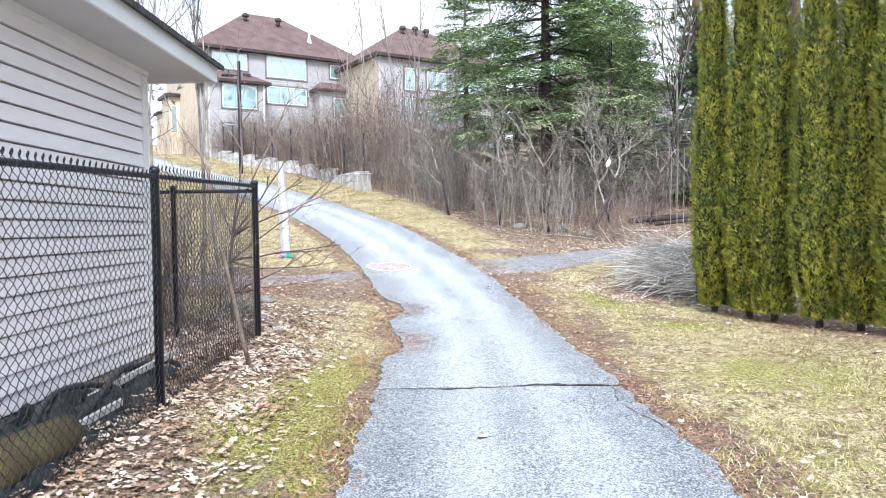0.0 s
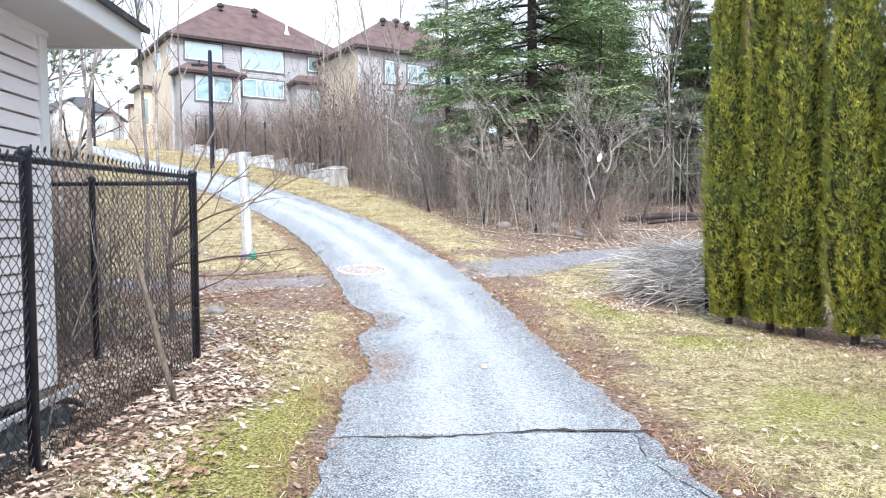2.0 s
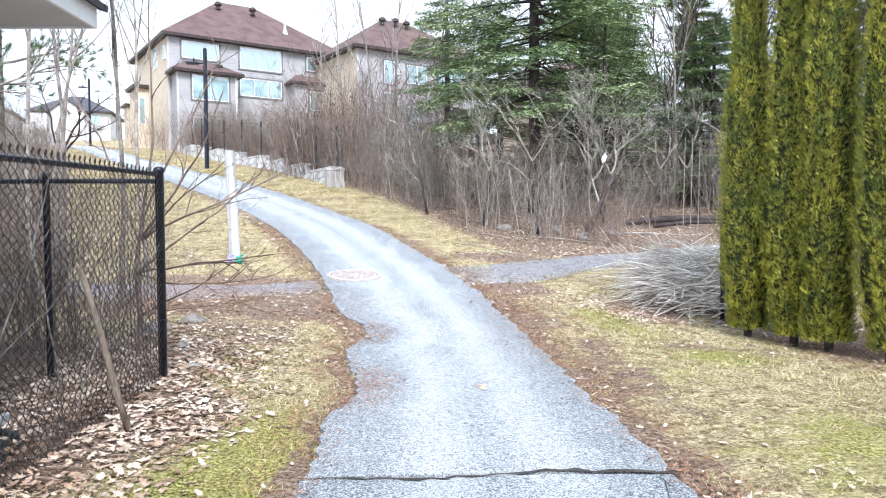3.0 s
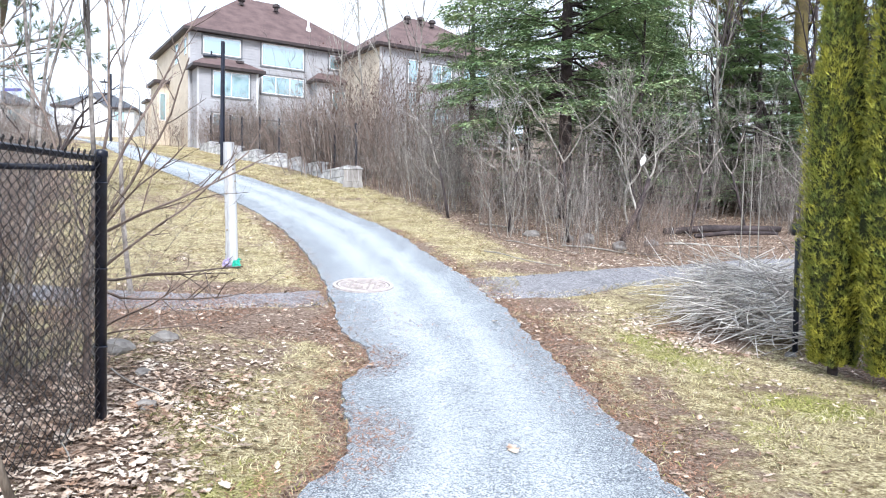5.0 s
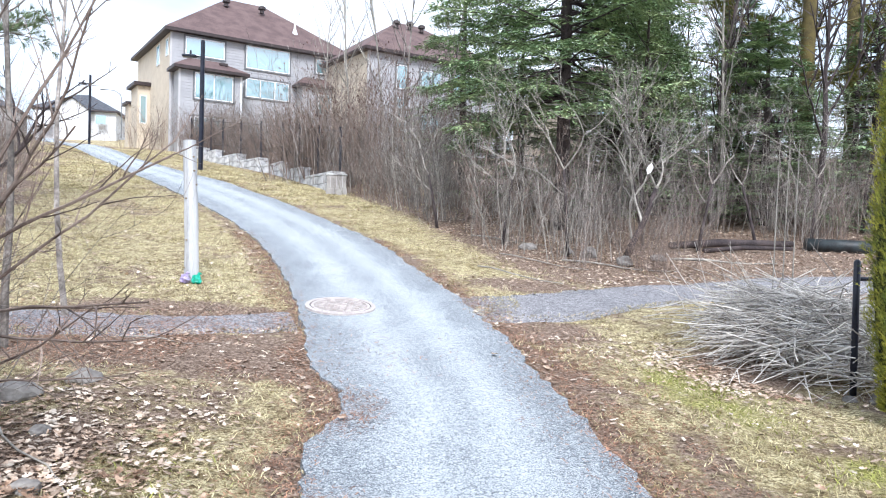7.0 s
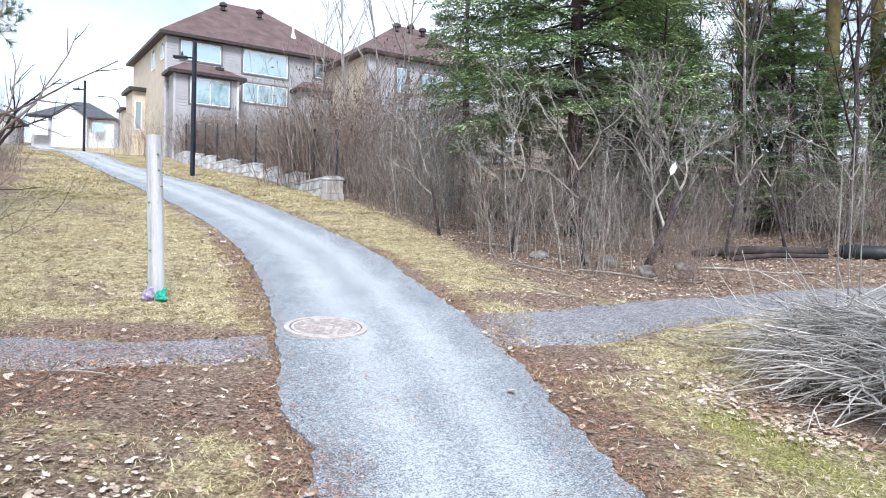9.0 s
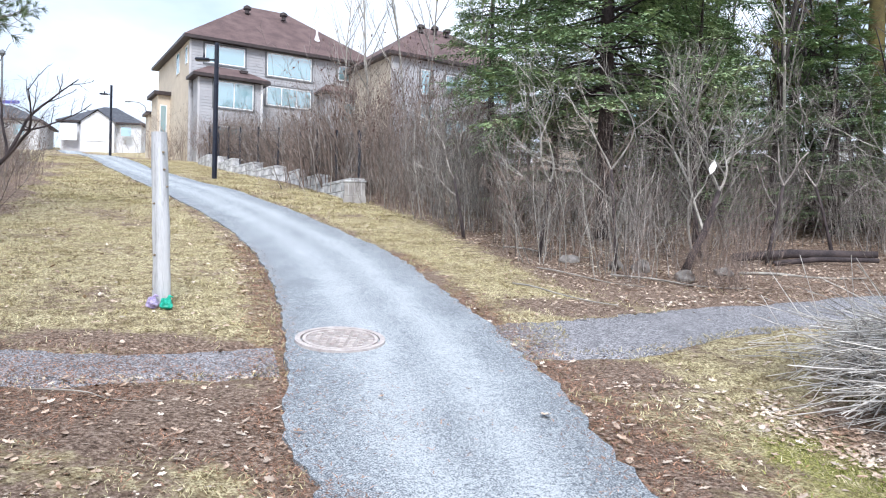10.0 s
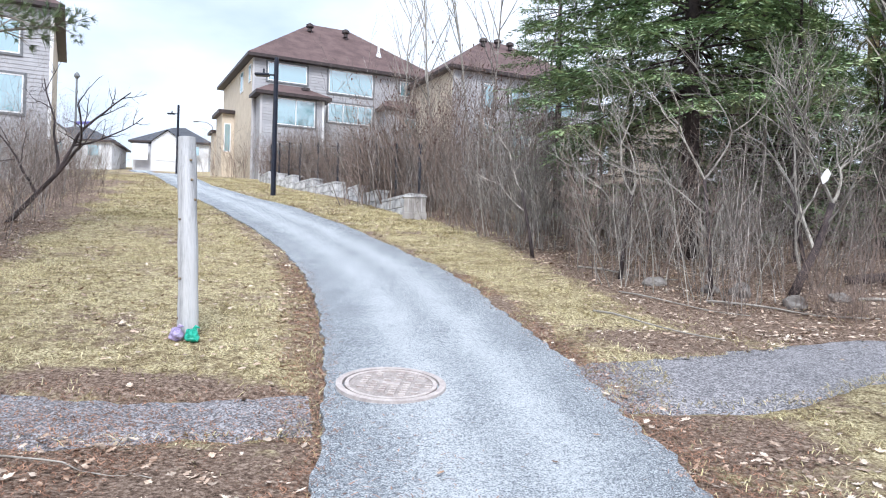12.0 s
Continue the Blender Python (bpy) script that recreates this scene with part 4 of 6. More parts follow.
def siding_face(x0, x1, z0, z1, y, lap=0.2):
    s = Soup()
    z = z0
    while z < z1 - 0.01:
        t = min(z + lap, z1)
        s.add([(x0, y - 0.03, z), (x1, y - 0.03, z), (x1, y - 0.006, t), (x0, y - 0.006, t), (x0, y, z), (x1, y, z)], [(0, 1, 2, 3), (4, 5, 1, 0)])
        z = t
    return s


def hip_roof(x0, y0, x1, y1, z, rise, over=0.5):
    s = Soup()
    x0, y0, x1, y1 = x0 - over, y0 - over, x1 + over, y1 + over
    w, d = x1 - x0, y1 - y0
    if w > d:
        r = [(x0 + d / 2, (y0 + y1) / 2, z + rise), (x1 - d / 2, (y0 + y1) / 2, z + rise)]
        fs = [(0, 1, 5, 4), (1, 2, 5), (2, 3, 4, 5), (3, 0, 4)]
    else:
        r = [((x0 + x1) / 2, y0 + w / 2, z + rise), ((x0 + x1) / 2, y1 - w / 2, z + rise)]
        fs = [(0, 1, 4), (1, 2, 5, 4), (2, 3, 5), (3, 0, 4, 5)]
    s.add([(x0, y0, z + 0.12), (x1, y0, z + 0.12), (x1, y1, z + 0.12), (x0, y1, z + 0.12), *r], fs)
    return s, box_soup(x0, y0, z - 0.08, x1, y1, z + 0.12)


def big_house(m, w, d, h, rise, wins, side_wins, label, bay=None, low=0.0, bump=False, roof="roof_brown", vents=()):
    root = empty("house", m, label, "house", "two-storey houses on the hill")
    part("wall", box_soup(0, 0, -3, w, d, h - 0.08), "house_grey", root)
    part("siding", siding_face(0.0, w, 0, h - 0.1, 0), "house_grey", root, "horizontal grey lap siding")
    sd_ = Soup()
    sd_.box(-0.02, 0.1, -2, -0.002, d, h - 0.1)
    part("side_wall", sd_, "house_cream", root, "cream side wall")
    part("corner_trim", box_soup(-0.04, -0.05, -2, 0.08, 0.1, h - 0.1), "soffit", root)
    part("corner_trim", box_soup(w - 0.12, -0.05, -2, w + 0.03, 0.0, h - 0.1), "white_trim", root)
    r, f = hip_roof(0, 0, w, d, h, rise)
    part("roof", r, roof, root, "hipped shingle roof")
    part("fascia", f, "fascia", root, "dark brown eaves and gutter")
    for v in vents:
        s = Soup()
        c = Vector(v)
        s.tube([c, c + Vector((0, 0, 0.3)), c + Vector((0, 0, 0.32)), c + Vector((0, 0, 0.5)), c + Vector((0, 0, 0.62))], [0.16, 0.16, 0.3, 0.28, 0.1], 10)
        part("roof_vent", s, "fascia", root, "round roof vent")
    for x0, x1, z0, z1, bars in wins:
        window_part(root, x0, x1, z0, z1, -0.035, bars=bars)
    for y0, y1, z0, z1 in side_wins:
        window_part(root, y0, y1, z0, z1, -0.03, bars=0, side=True, dark=False)
    if bay:
        x0, x1, dep, zt, top, bw = bay
        part("bay_wall", box_soup(x0, -dep, -3, x1, -0.03, zt), "house_grey", root, "projecting bay in grey siding")
        part("siding", siding_face(x0, x1, 0, zt, -dep), "house_grey", root)
        part("corner_trim", box_soup(x0 - 0.04, -dep - 0.05, -2, x0 + 0.08, -dep + 0.1, zt), "soffit", root)
        part("corner_trim", box_soup(x1 - 0.1, -dep - 0.05, -2, x1 + 0.04, -dep, zt), "white_trim", root)
        s = Soup()
        o = 0.45
        s.add([(x0 - o, -dep - o, zt + 0.15), (x1 + o, -dep - o, zt + 0.15), (x1 + o, 0, zt + 0.15), (x0 - o, 0, zt + 0.15), (x0 + 1.0, -0.01, top), (x1 - 1.0, -0.01, top)], [(0, 1, 5, 4), (1, 2, 5), (3, 0, 4)])
        part("bay_roof", s, roof, root, "small hipped roof over the bay")
        part("bay_fascia", box_soup(x0 - o, -dep - o, zt - 0.05, x1 + o, 0.0, zt + 0.15), "fascia", root)
        window_part(root, *bw, -dep - 0.035, bars=1)
    if bump:
        part("side_bay", box_soup(-0.9, 6.0, -2, -0.02, 8.4, 4.8), "house_cream", root)
        part("side_bay_roof", box_soup(-1.2, 5.7, 4.8, -0.02, 8.7, 5.05), "fascia", root)
        part("side_bay", box_soup(-0.95, 9.0, -2, -0.02, 10.4, 3.8), "house_cream", root)
        part("side_bay_roof", box_soup(-1.2, 8.8, 3.8, -0.02, 10.6, 4.0), "fascia", root)
        window_part(root, -0.75, -0.25, 2.0, 4.1, 5.99, bars=0, dark=False)
    return root


AZ = 33.0
HB = 7.6
first_house = big_house(pose(-18.0, 54.8, HB, 0, 0, AZ), 13.6, 10.6, 7.7, 4.5,
          [(0.95, 3.65, 6.2, 7.45, 0), (5.2, 8.5, 5.9, 7.55, 0), (10.6, 12.8, 6.3, 7.4, 1), (5.2, 8.5, 3.85, 5.2, 2), (10.6, 12.4, 3.9, 5.0, 1)],
          [(0.5, 1.2, 6.1, 7.3), (3.0, 4.0, 5.9, 7.4)],
          "two-storey house with grey lap siding, brown hipped roof and large windows", bay=(0.2, 4.4, 1.6, 4.9, 6.0, (1.2, 3.8, 3.0, 4.75)), bump=True,
          vents=((4.9, 3.9, 11.2), (7.6, 3.6, 11.1)))
s = Soup()
s.tube([Vector((9.6, 1.8, 9.2)), Vector((9.6, 1.8, 9.5)), Vector((9.6, 1.8, 9.9)), Vector((9.6, 1.8, 10.4))], [0.28, 0.22, 0.09, 0.08], 10)
part("vent_pipe", s, "white_trim", first_house, "white metal vent pipe")
part("right_bay", box_soup(9.1, -1.2, -3, 13.6, -0.03, 5.0), "house_grey", first_house, "lower projecting bay in grey siding")
part("siding", siding_face(9.1, 13.6, 0, 5.0, -1.2), "house_grey", first_house)
s = Soup()
s.add([(8.7, -1.6, 5.12), (14.0, -1.6, 5.12), (14.0, -0.04, 5.12), (8.7, -0.04, 5.12), (9.7, -0.04, 5.9), (13.0, -0.04, 5.9)], [(0, 1, 5, 4), (1, 2, 5), (3, 0, 4)])
part("right_bay_roof", s, "roof_brown", first_house, "small hipped roof over the right bay")
part("right_bay_fascia", box_soup(8.7, -1.6, 4.95, 14.0, -0.04, 5.12), "fascia", first_house)
window_part(first_house, 10.3, 12.4, 3.0, 4.5, -1.235, bars=1)
for x0, x1 in ((1.2, 3.4), (5.4, 8.0)):
    window_part(first_house, x0, x1, 0.5, 1.8, -1.635 if x0 < 4 else -0.035, bars=1)
part("bay_roof_vent", box_soup(3.1, -1.0, 5.6, 3.6, -0.6, 5.78), "fascia", first_house)
big_house(pose(-4.6, 55.2, HB, 0, 0, AZ), 12.0, 10.0, 6.9, 3.9,
          [(2.2, 3.1, 4.5, 6.2, 0), (7.0, 9.6, 4.6, 6.3, 1), (2.2, 3.1, 1.5, 3.9, 1), (4.2, 6.0, 4.7, 6.1, 1), (4.2, 6.0, 1.6, 3.0, 1)],
          [], "two-storey beige-grey house with brown hipped roof half hidden by trees", vents=((4.2, 3.6, 9.9), (5.4, 3.6, 10.0), (6.4, 3.5, 9.9)))
big_house(pose(11.5, 60.0, 7.0, 0, 0, AZ - 6), 11.0, 10.0, 6.2, 3.4, [(1.0, 3.2, 4.0, 5.6, 1), (5.0, 8.0, 4.0, 5.6, 1)], [], "two-storey house seen through the spruce boughs")
LX, LY = -23.4 - 12 * math.cos(radians(AZ)), 41.9 - 12 * math.sin(radians(AZ))
h3 = big_house(pose(LX, LY, 6.6, 0, 0, AZ), 12.0, 10.3, 7.4, 4.0, [(8.6, 10.6, 4.9, 6.6, 1), (8.4, 10.8, 2.0, 3.9, 1), (2.0, 5.0, 4.9, 6.6, 1)], [], "two-storey grey house with deep eaves at the edge of the lawn")
part("side_wall", box_soup(12.002, 0.0, -2, 12.02, 10.3, 7.2), "house_cream", h3, "cream side wall")


def bungalow(m, w, d, h, rise, label, gable, doors):
    root = empty("house", m, label, "house", "white bungalows at the hilltop")
    part("wall", box_soup(0, 0, -2, w, d, h), "house_white", root)
    r, f = hip_roof(0, 0, w, d, h, rise)
    part("roof", r, "roof_slate", root, "blue-grey hipped roof")
    part("fascia", f, "fascia", root)
    for x0, x1, z1 in gable:
        s = Soup()
        xm = (x0 + x1) / 2
        s.add([(x0, -1.0, -2), (x1, -1.0, -2), (x1, -1.0, h), (xm, -1.0, z1), (x0, -1.0, h), (x0, 0.5, -2), (x1, 0.5, -2), (x1, 3, h), (xm, 5, z1), (x0, 3, h)],
              [(0, 1, 2, 3, 4), (1, 6, 7, 2), (5, 0, 4, 9)])
        part("gable_wall", s, "house_white", root, "white gabled front")
        s = Soup()
        s.add([(x0 - 0.4, -1.3, h - 0.3), (xm, -1.3, z1 + 0.1), (xm, 5, z1 + 0.1), (x0 - 0.4, 5, h - 0.3), (x1 + 0.4, -1.3, h - 0.3), (x1 + 0.4, 5, h - 0.3)], [(0, 1, 2, 3), (1, 4, 5, 2)])
        part("gable_roof", s, "roof_slate", root)
    for x0, x1, z0, z1, mat_ in doors:
        part("door" if mat_ == "white_trim" else "window", box_soup(x0, -1.06, z0, x1, -1.003, z1), mat_, root)
    return root


bungalow(pose(-50.6, 98, 14.3, 0, 0, 12), 9.6, 8, 2.5, 2.7, "white bungalow with double garage doors under a blue-grey roof", [(2.6, 6.6, 3.9)], [(0.2, 2.2, 0.0, 2.1, "white_trim"), (3.2, 6.0, 0.0, 2.1, "white_trim"), (7.4, 8.6, 0.8, 1.9, "glass")])
bungalow(pose(-59.5, 90, 13.2, 0, 0, 18), 9.5, 8, 2.7, 2.3, "pale bungalow with dark roof at the hilltop", [(0.6, 5.6, 4.6)], [(2.2, 4.2, 0.8, 2.1, "glass"), (7.0, 8.2, 0.8, 2.0, "glass")])


# brown board fence near the hilltop
def hill_fence():
    root = empty("board_fence", pose(-23.5, 62.0, H(-23.5, 62.0)), "dark brown board fence along the hilltop gardens", "fence")
    for k in range(46):
        a = k * 0.42
        x, y = -23.5 - 0.62 * a * 0.55, 62.0 + a * 0.9
        ob = part("board", box_soup(-0.17, -0.02, 0, 0.17, 0.02, 1.75 + 0.05 * (k % 3)), "wood_fence", root)
        ob.matrix_basis = Matrix.Translation((x + 23.5, y - 62.0, H(x, y) - H(-23.5, 62.0))) @ Matrix.Rotation(radians(112), 4, "Z")


hill_fence()


# ---- plants ----
def rand_dir(r, d, spread):
    v = Vector((r.gauss(0, 1), r.gauss(0, 1), r.gauss(0, 1)))
    v = v - d * v.dot(d)
    if v.length < 1e-6:
        v = Vector((1, 0, 0))
    return (d + v.normalized() * math.tan(spread)).normalized()


def grow(s, r, p, d, length, rad, level, kids, spread=0.6, wig=0.14, up=0.08, sides=3, tips=None, segs=5, taper=0.35, shrink=0.6, start=0.25):
    """One limb as a bent tapering tube, with its side limbs."""
    pts, rr = [p.copy()], [rad]
    q, e = p.copy(), d.copy()
    for i in range(segs):
        e = (e + Vector((r.gauss(0, wig), r.gauss(0, wig), r.gauss(0, wig) + up))).normalized()
        q = q + e * (length / segs)
        pts.append(q.copy())
        rr.append(rad * (1 - (1 - taper) * (i + 1) / segs))
    s.tube(pts, rr, sides, cap=False)
    if level <= 0:
        if tips is not None:
            tips.append((pts[-1], e.copy()))
        return pts
    n = kids[0]
    for k in range(n):
        t = start + (1 - start) * (k + r.random()) / n
        i = min(int(t * segs), segs - 1)
        f = t * segs - i
        b = pts[i].lerp(pts[i + 1], f)
        dd = (pts[i + 1] - pts[i]).normalized()
        grow(s, r, b, rand_dir(r, dd, spread * r.uniform(0.6, 1.3)), length * shrink * r.uniform(0.5, 1.1) * (1.15 - 0.5 * t), max(rad * 0.55 * (1 - 0.4 * t), 0.0022), level - 1, kids[1:] or kids, spread, wig, up, 3, tips, max(3, segs - 1), taper, shrink, 0.2)
    return pts


def place(ob, x, y, scale=1.0, turn=0.0, sink=0.03):
    ob.matrix_basis = Matrix.Translation((x, y, H(x, y) - sink)) @ Matrix.Rotation(turn, 4, "Z") @ Matrix.Scale(scale, 4)


def shrub_mesh(seed, h, stems, material, lean=0.6, kids=(7, 4), rad=0.0105):
    r = random.Random(seed)
    s = Soup()
    for k in range(stems):
        a = r.uniform(0, 6.28)
        b = Vector((math.cos(a), math.sin(a), 0))
        d = (Vector((0, 0, 1)) + b * r.uniform(0.02, lean * 0.7)).normalized()
        grow(s, r, b * r.uniform(0, 0.95), d, h * r.uniform(0.4, 1.1), rad * r.uniform(0.35, 1.15), 2, kids, spread=0.75, wig=0.13, up=0.08, segs=5, shrink=0.5, start=0.16)
    return s.mesh("shrub", M[material])


SHRUBS = {}
for i in range(5):
    SHRUBS["grey", i] = shrub_mesh(100 + i, 2.5 + 0.3 * (i % 3), 11, "twig")
for i in range(4):
    SHRUBS["red", i] = shrub_mesh(200 + i, 2.3 + 0.4 * (i % 2), 11, "twig_red", 0.7)
for i in range(3):
    SHRUBS["pale", i] = shrub_mesh(300 + i, 2.1, 9, "twig_pale", 0.9, (7, 4))

SHRUB_LABEL = {"grey": "leafless grey-brown shrub with many upright stems", "red": "leafless red-brown shrub with arching twigs", "pale": "leafless pale-barked shrub with spreading twigs"}


def shrub(kind, x, y, sc, r, group="shrubs of the thicket"):
    n = sum(1 for k in SHRUBS if k[0] == kind)
    ob = new("shrub", SHRUBS[kind, r.randrange(n)])
    place(ob, x, y, sc, r.uniform(0, 6.28))
    return tagged(ob, SHRUB_LABEL[kind], "shrub", group)


FRONT_X = (-3.6, -2.2, -0.6, 0.6, 1.6, 2.6, 4, 6, 10, 16)
FRONT_Y = (31.5, 28.6, 25.8, 21.9, 19.6, 18.8, 19.6, 20.8, 21.6, 22.5)
r = random.Random(11)
for k in range(116):
    x = r.uniform(-3.4, 13)
    back = r.random() ** 1.3 * 8
    y = float(np.interp(x, FRONT_X, FRONT_Y)) + back - 0.25
    kind = r.choices(("grey", "red", "pale"), (5, 2.2, 2.6))[0]
    shrub(kind, x, y, r.uniform(0.75, 1.15) * (1 + 0.03 * back) * (0.8 if x > 4 else 1), r)
for k in range(24):  # taller red-brown growth behind the cabinet
    x = r.uniform(-6, 0.5)
    y = 31.5 + r.uniform(0, 6) - 0.25 * x
    shrub("red" if r.random() < 0.7 else "grey", x, y, r.uniform(1.3, 2.0), r)
for k in range(60):  # shrubs grown through the fence above the wall
    t = r.random()
    x, y = -4.3 - 11.5 * t, 33.0 + 18.5 * t
    o = r.uniform(0.3, 2.6)
    shrub(r.choice(("red", "grey")), x + 0.85 * o, y + 0.5 * o, r.uniform(0.85, 1.35), r, "shrubs along the iron fence")
DENSE = [shrub_mesh(350 + i, 2.6, 22, "twig_red", 0.8, (8, 5), 0.017) for i in range(2)]
for k in range(28):
    u = (k + r.random()) / 28
    x, y = float(np.interp(u, (0, 0.33, 0.64, 1), (-4.0, -6.9, -11.2, -16.4))), float(np.interp(u, (0, 0.33, 0.64, 1), (32.0, 37.4, 43.1, 52.0)))
    o = r.uniform(0.5, 1.2)
    ob = new("shrub", DENSE[k % 2])
    place(ob, x + 0.85 * o, y + 0.5 * o, r.uniform(0.9, 1.15), r.uniform(0, 6.28))
    tagged(ob, "dense twiggy red-brown shrub grown through the wire fence", "shrub", "shrubs along the iron fence")
for k in range(7):  # by the end of the side wall of the house
    x, y = -17.5 - r.uniform(0, 3.4), 52.5 + r.uniform(0, 6)
    shrub("red", x, y, r.uniform(1.0, 1.5), r, "shrubs along the iron fence")
for k in range(58):  # bank of shrubs on the far side of the lawn
    t = r.random()
    x, y = -7.7 - 11.3 * t - r.uniform(0, 4), 17.5 + 23 * t
    shrub(r.choice(("red", "red", "grey", "pale")), x, y, r.uniform(0.7, 1.25), r, "shrubs beside the lawn")


for k in range(11):  # tangle behind the fence panel
    y = r.uniform(8.8, 11.3)
    x = 0.1 - 0.56 * (y - 3.8) - r.uniform(0.1, 2.4)
    shrub(r.choice(("red", "red", "grey")), x, y, r.uniform(0.55, 0.8), r, "shrubs behind the wire fence")
for k in range(15):
    shrub(r.choice(("red", "red", "grey")), r.uniform(-5.0, -3.0), r.uniform(8.5, 9.6), r.uniform(0.5, 0.75), r, "shrubs behind the wire fence")
for k in range(8):
    shrub("red", r.uniform(1.6, 4.6), r.uniform(17.5, 18.6), r.uniform(0.3, 0.6), r)
for k in range(13):  # nearer end of that bank
    t = r.random()
    x, y = -6.6 - 2.6 * t - r.uniform(0, 1.5), 13.6 + 5.5 * t
    shrub(r.choice(("red", "grey")), x, y, r.uniform(0.6, 0.95), r, "shrubs beside the lawn")


def whip(x, y, h, seed, material, label, level=2, rad=0.03, kids=(7, 4), lean=(0, 0), spread=0.55, name="young_tree", group="", up=0.06, wig=0.05, start=0.35, shrink=0.42):
    r = random.Random(seed)
    s = Soup()
    grow(s, r, Vector((0, 0, 0)), Vector((lean[0], lean[1], 1)).normalized(), h, rad, level, kids, spread=spread, wig=wig, up=up, sides=6, segs=8, taper=0.25, shrink=shrink, start=start)
    ob = new(name, s.mesh(name, M[material]))
    place(ob, x, y)
    return tagged(ob, label, "tree", group)


for i, (x, y, h) in enumerate([(-3.95, 12.9, 5.0), (-3.75, 11.4, 4.6), (-5.6, 13.4, 5.6), (-4.9, 12.2, 5.2), (-4.6, 10.9, 5.0), (-6.3, 14.6, 6.0)]):
    whip(x, y, h, 40 + i, "twig", "slender leafless young tree with upright forked twigs", rad=0.038, kids=(7, 5), group="young trees beside the lawn", lean=(0.06 * (i % 3 - 1), 0.03), start=0.55, spread=0.42, shrink=0.5)
for i, (x, y, h) in enumerate([(-1.2, 31.5, 9.5), (-3.0, 33.5, 10), (0.6, 30.0, 9), (-4.4, 35, 8), (2.2, 28.5, 9.5), (-2.0, 36, 11), (5.5, 26.0, 9), (8.0, 25, 9)]):
    whip(x, y, h, 60 + i, "twig_pale" if i % 2 else "twig", "tall thin leafless tree rising out of the thicket", rad=0.05, kids=(14, 5), group="thin trees of the thicket", spread=0.5)
for i in range(15):
    x, y = r.uniform(5.5, 24), r.uniform(25, 38)
    whip(x, y, r.uniform(6, 10), 80 + i % 6, "twig_dark", "dark leafless woodland tree", rad=0.09, kids=(12, 5), group="trees of the wood", spread=0.7)


def antler(s, r, p, d, ln, rad, level):
    """A limb that forks again and again, with blunt upturned tips."""
    pts, rr, q, e = [p.copy()], [rad], p.copy(), d.copy()
    for i in range(4):
        e = (e + Vector((r.gauss(0, 0.13), r.gauss(0, 0.13), r.gauss(0.07, 0.1)))).normalized()
        q = q + e * (ln / 4)
        pts.append(q.copy())
        rr.append(rad * (1 - 0.09 * (i + 1)))
    s.tube(pts, rr, 5 if level > 3 else 3, cap=False)
    if level == 0:
        return
    for k in range(3 if r.random() < 0.35 else 2):
        antler(s, r, q, rand_dir(r, e, r.uniform(0.3, 0.75)), ln * r.uniform(0.62, 0.9), max(rad * 0.64, 0.003), level - 1)
    if level > 1:
        antler(s, r, pts[2], rand_dir(r, e, r.uniform(0.5, 0.9)), ln * r.uniform(0.5, 0.75), max(rad * 0.5, 0.003), level - 2)



# small spreading tree at the edge of the woods, with a white tag
def tag_tree():
    r = random.Random(21)
    root = empty("small_tree", pose(4.08, 19.8, H(4.08, 19.8) - 0.05), "small crooked leafless tree with pale spreading branches", "tree")
    s = Soup()
    a = [Vector((0, 0, 0)), Vector((0.14, 0, 0.35)), Vector((0.34, 0, 0.75)), Vector((0.5, 0.05, 1.15)), Vector((0.62, 0.1, 1.5))]
    s.tube(a, [0.085, 0.07, 0.06, 0.052, 0.045], 8)
    part("trunk", s, "twig_dark", root, "dark crooked trunk", smooth=True)
    s = Soup()
    limbs = [(a[2], (-0.35, 0.1, 1.0), 2.6, 0.045), (a[4], (-0.75, -0.1, 0.9), 2.5, 0.04), (a[4], (0.55, 0.1, 1.0), 1.7, 0.035), (a[3], (0.9, -0.3, 0.8), 1.8, 0.03), (a[1], (-0.5, 0.5, 1.1), 2.4, 0.035)]
    for p, d, ln, rad in limbs:
        antler(s, r, p, Vector(d).normalized(), ln * 0.36, rad * 0.75, 5)
    part("crown", s, "twig_pale", root, "pale forked twigs")


tag_tree()




for i, (x, y, h, lx) in enumerate([(2.85, 19.6, 1.35, -0.1), (5.9, 20.7, 1.15, 0.25), (1.6, 20.5, 1.1, 0.15), (7.6, 21.6, 1.1, -0.3), (9.3, 22.4, 1.2, 0.1), (0.2, 22.8, 1.0, -0.2), (4.9, 21.4, 1.3, -0.25), (11.2, 23.0, 1.2, 0.2)]):
    r = random.Random(500 + i)
    root = empty("small_tree", pose(x, y, H(x, y) - 0.05), "pale spreading leafless small tree with antler-like forks", "tree", "small trees at the edge of the wood")
    s = Soup()
    h *= 1.35
    bend = [Vector((0, 0, 0)), Vector((lx * 0.3, 0, h * 0.3)), Vector((lx * 0.8, 0, h * 0.7)), Vector((lx * 1.2, 0.03, h))]
    s.tube(bend, [0.042, 0.034, 0.028, 0.025], 8)
    part("trunk", s, "twig_dark", root, "dark slender trunk", smooth=True)
    s = Soup()
    for d, ln in (((lx - 0.6, 0, 1), 0.85), ((lx + 0.6, 0.1, 0.9), 0.8)):
        antler(s, r, bend[3], Vector(d).normalized(), ln, 0.018, 4)
    antler(s, r, bend[1], Vector((0.6, -0.1, 0.9)).normalized(), 0.7, 0.011, 3)
    antler(s, r, bend[2], Vector((-0.8, -0.1, 0.7)).normalized(), 0.75, 0.013, 3)
    part("crown", s, "twig" if i in (1, 3, 5) else "twig_pale", root, "forked bare branches")


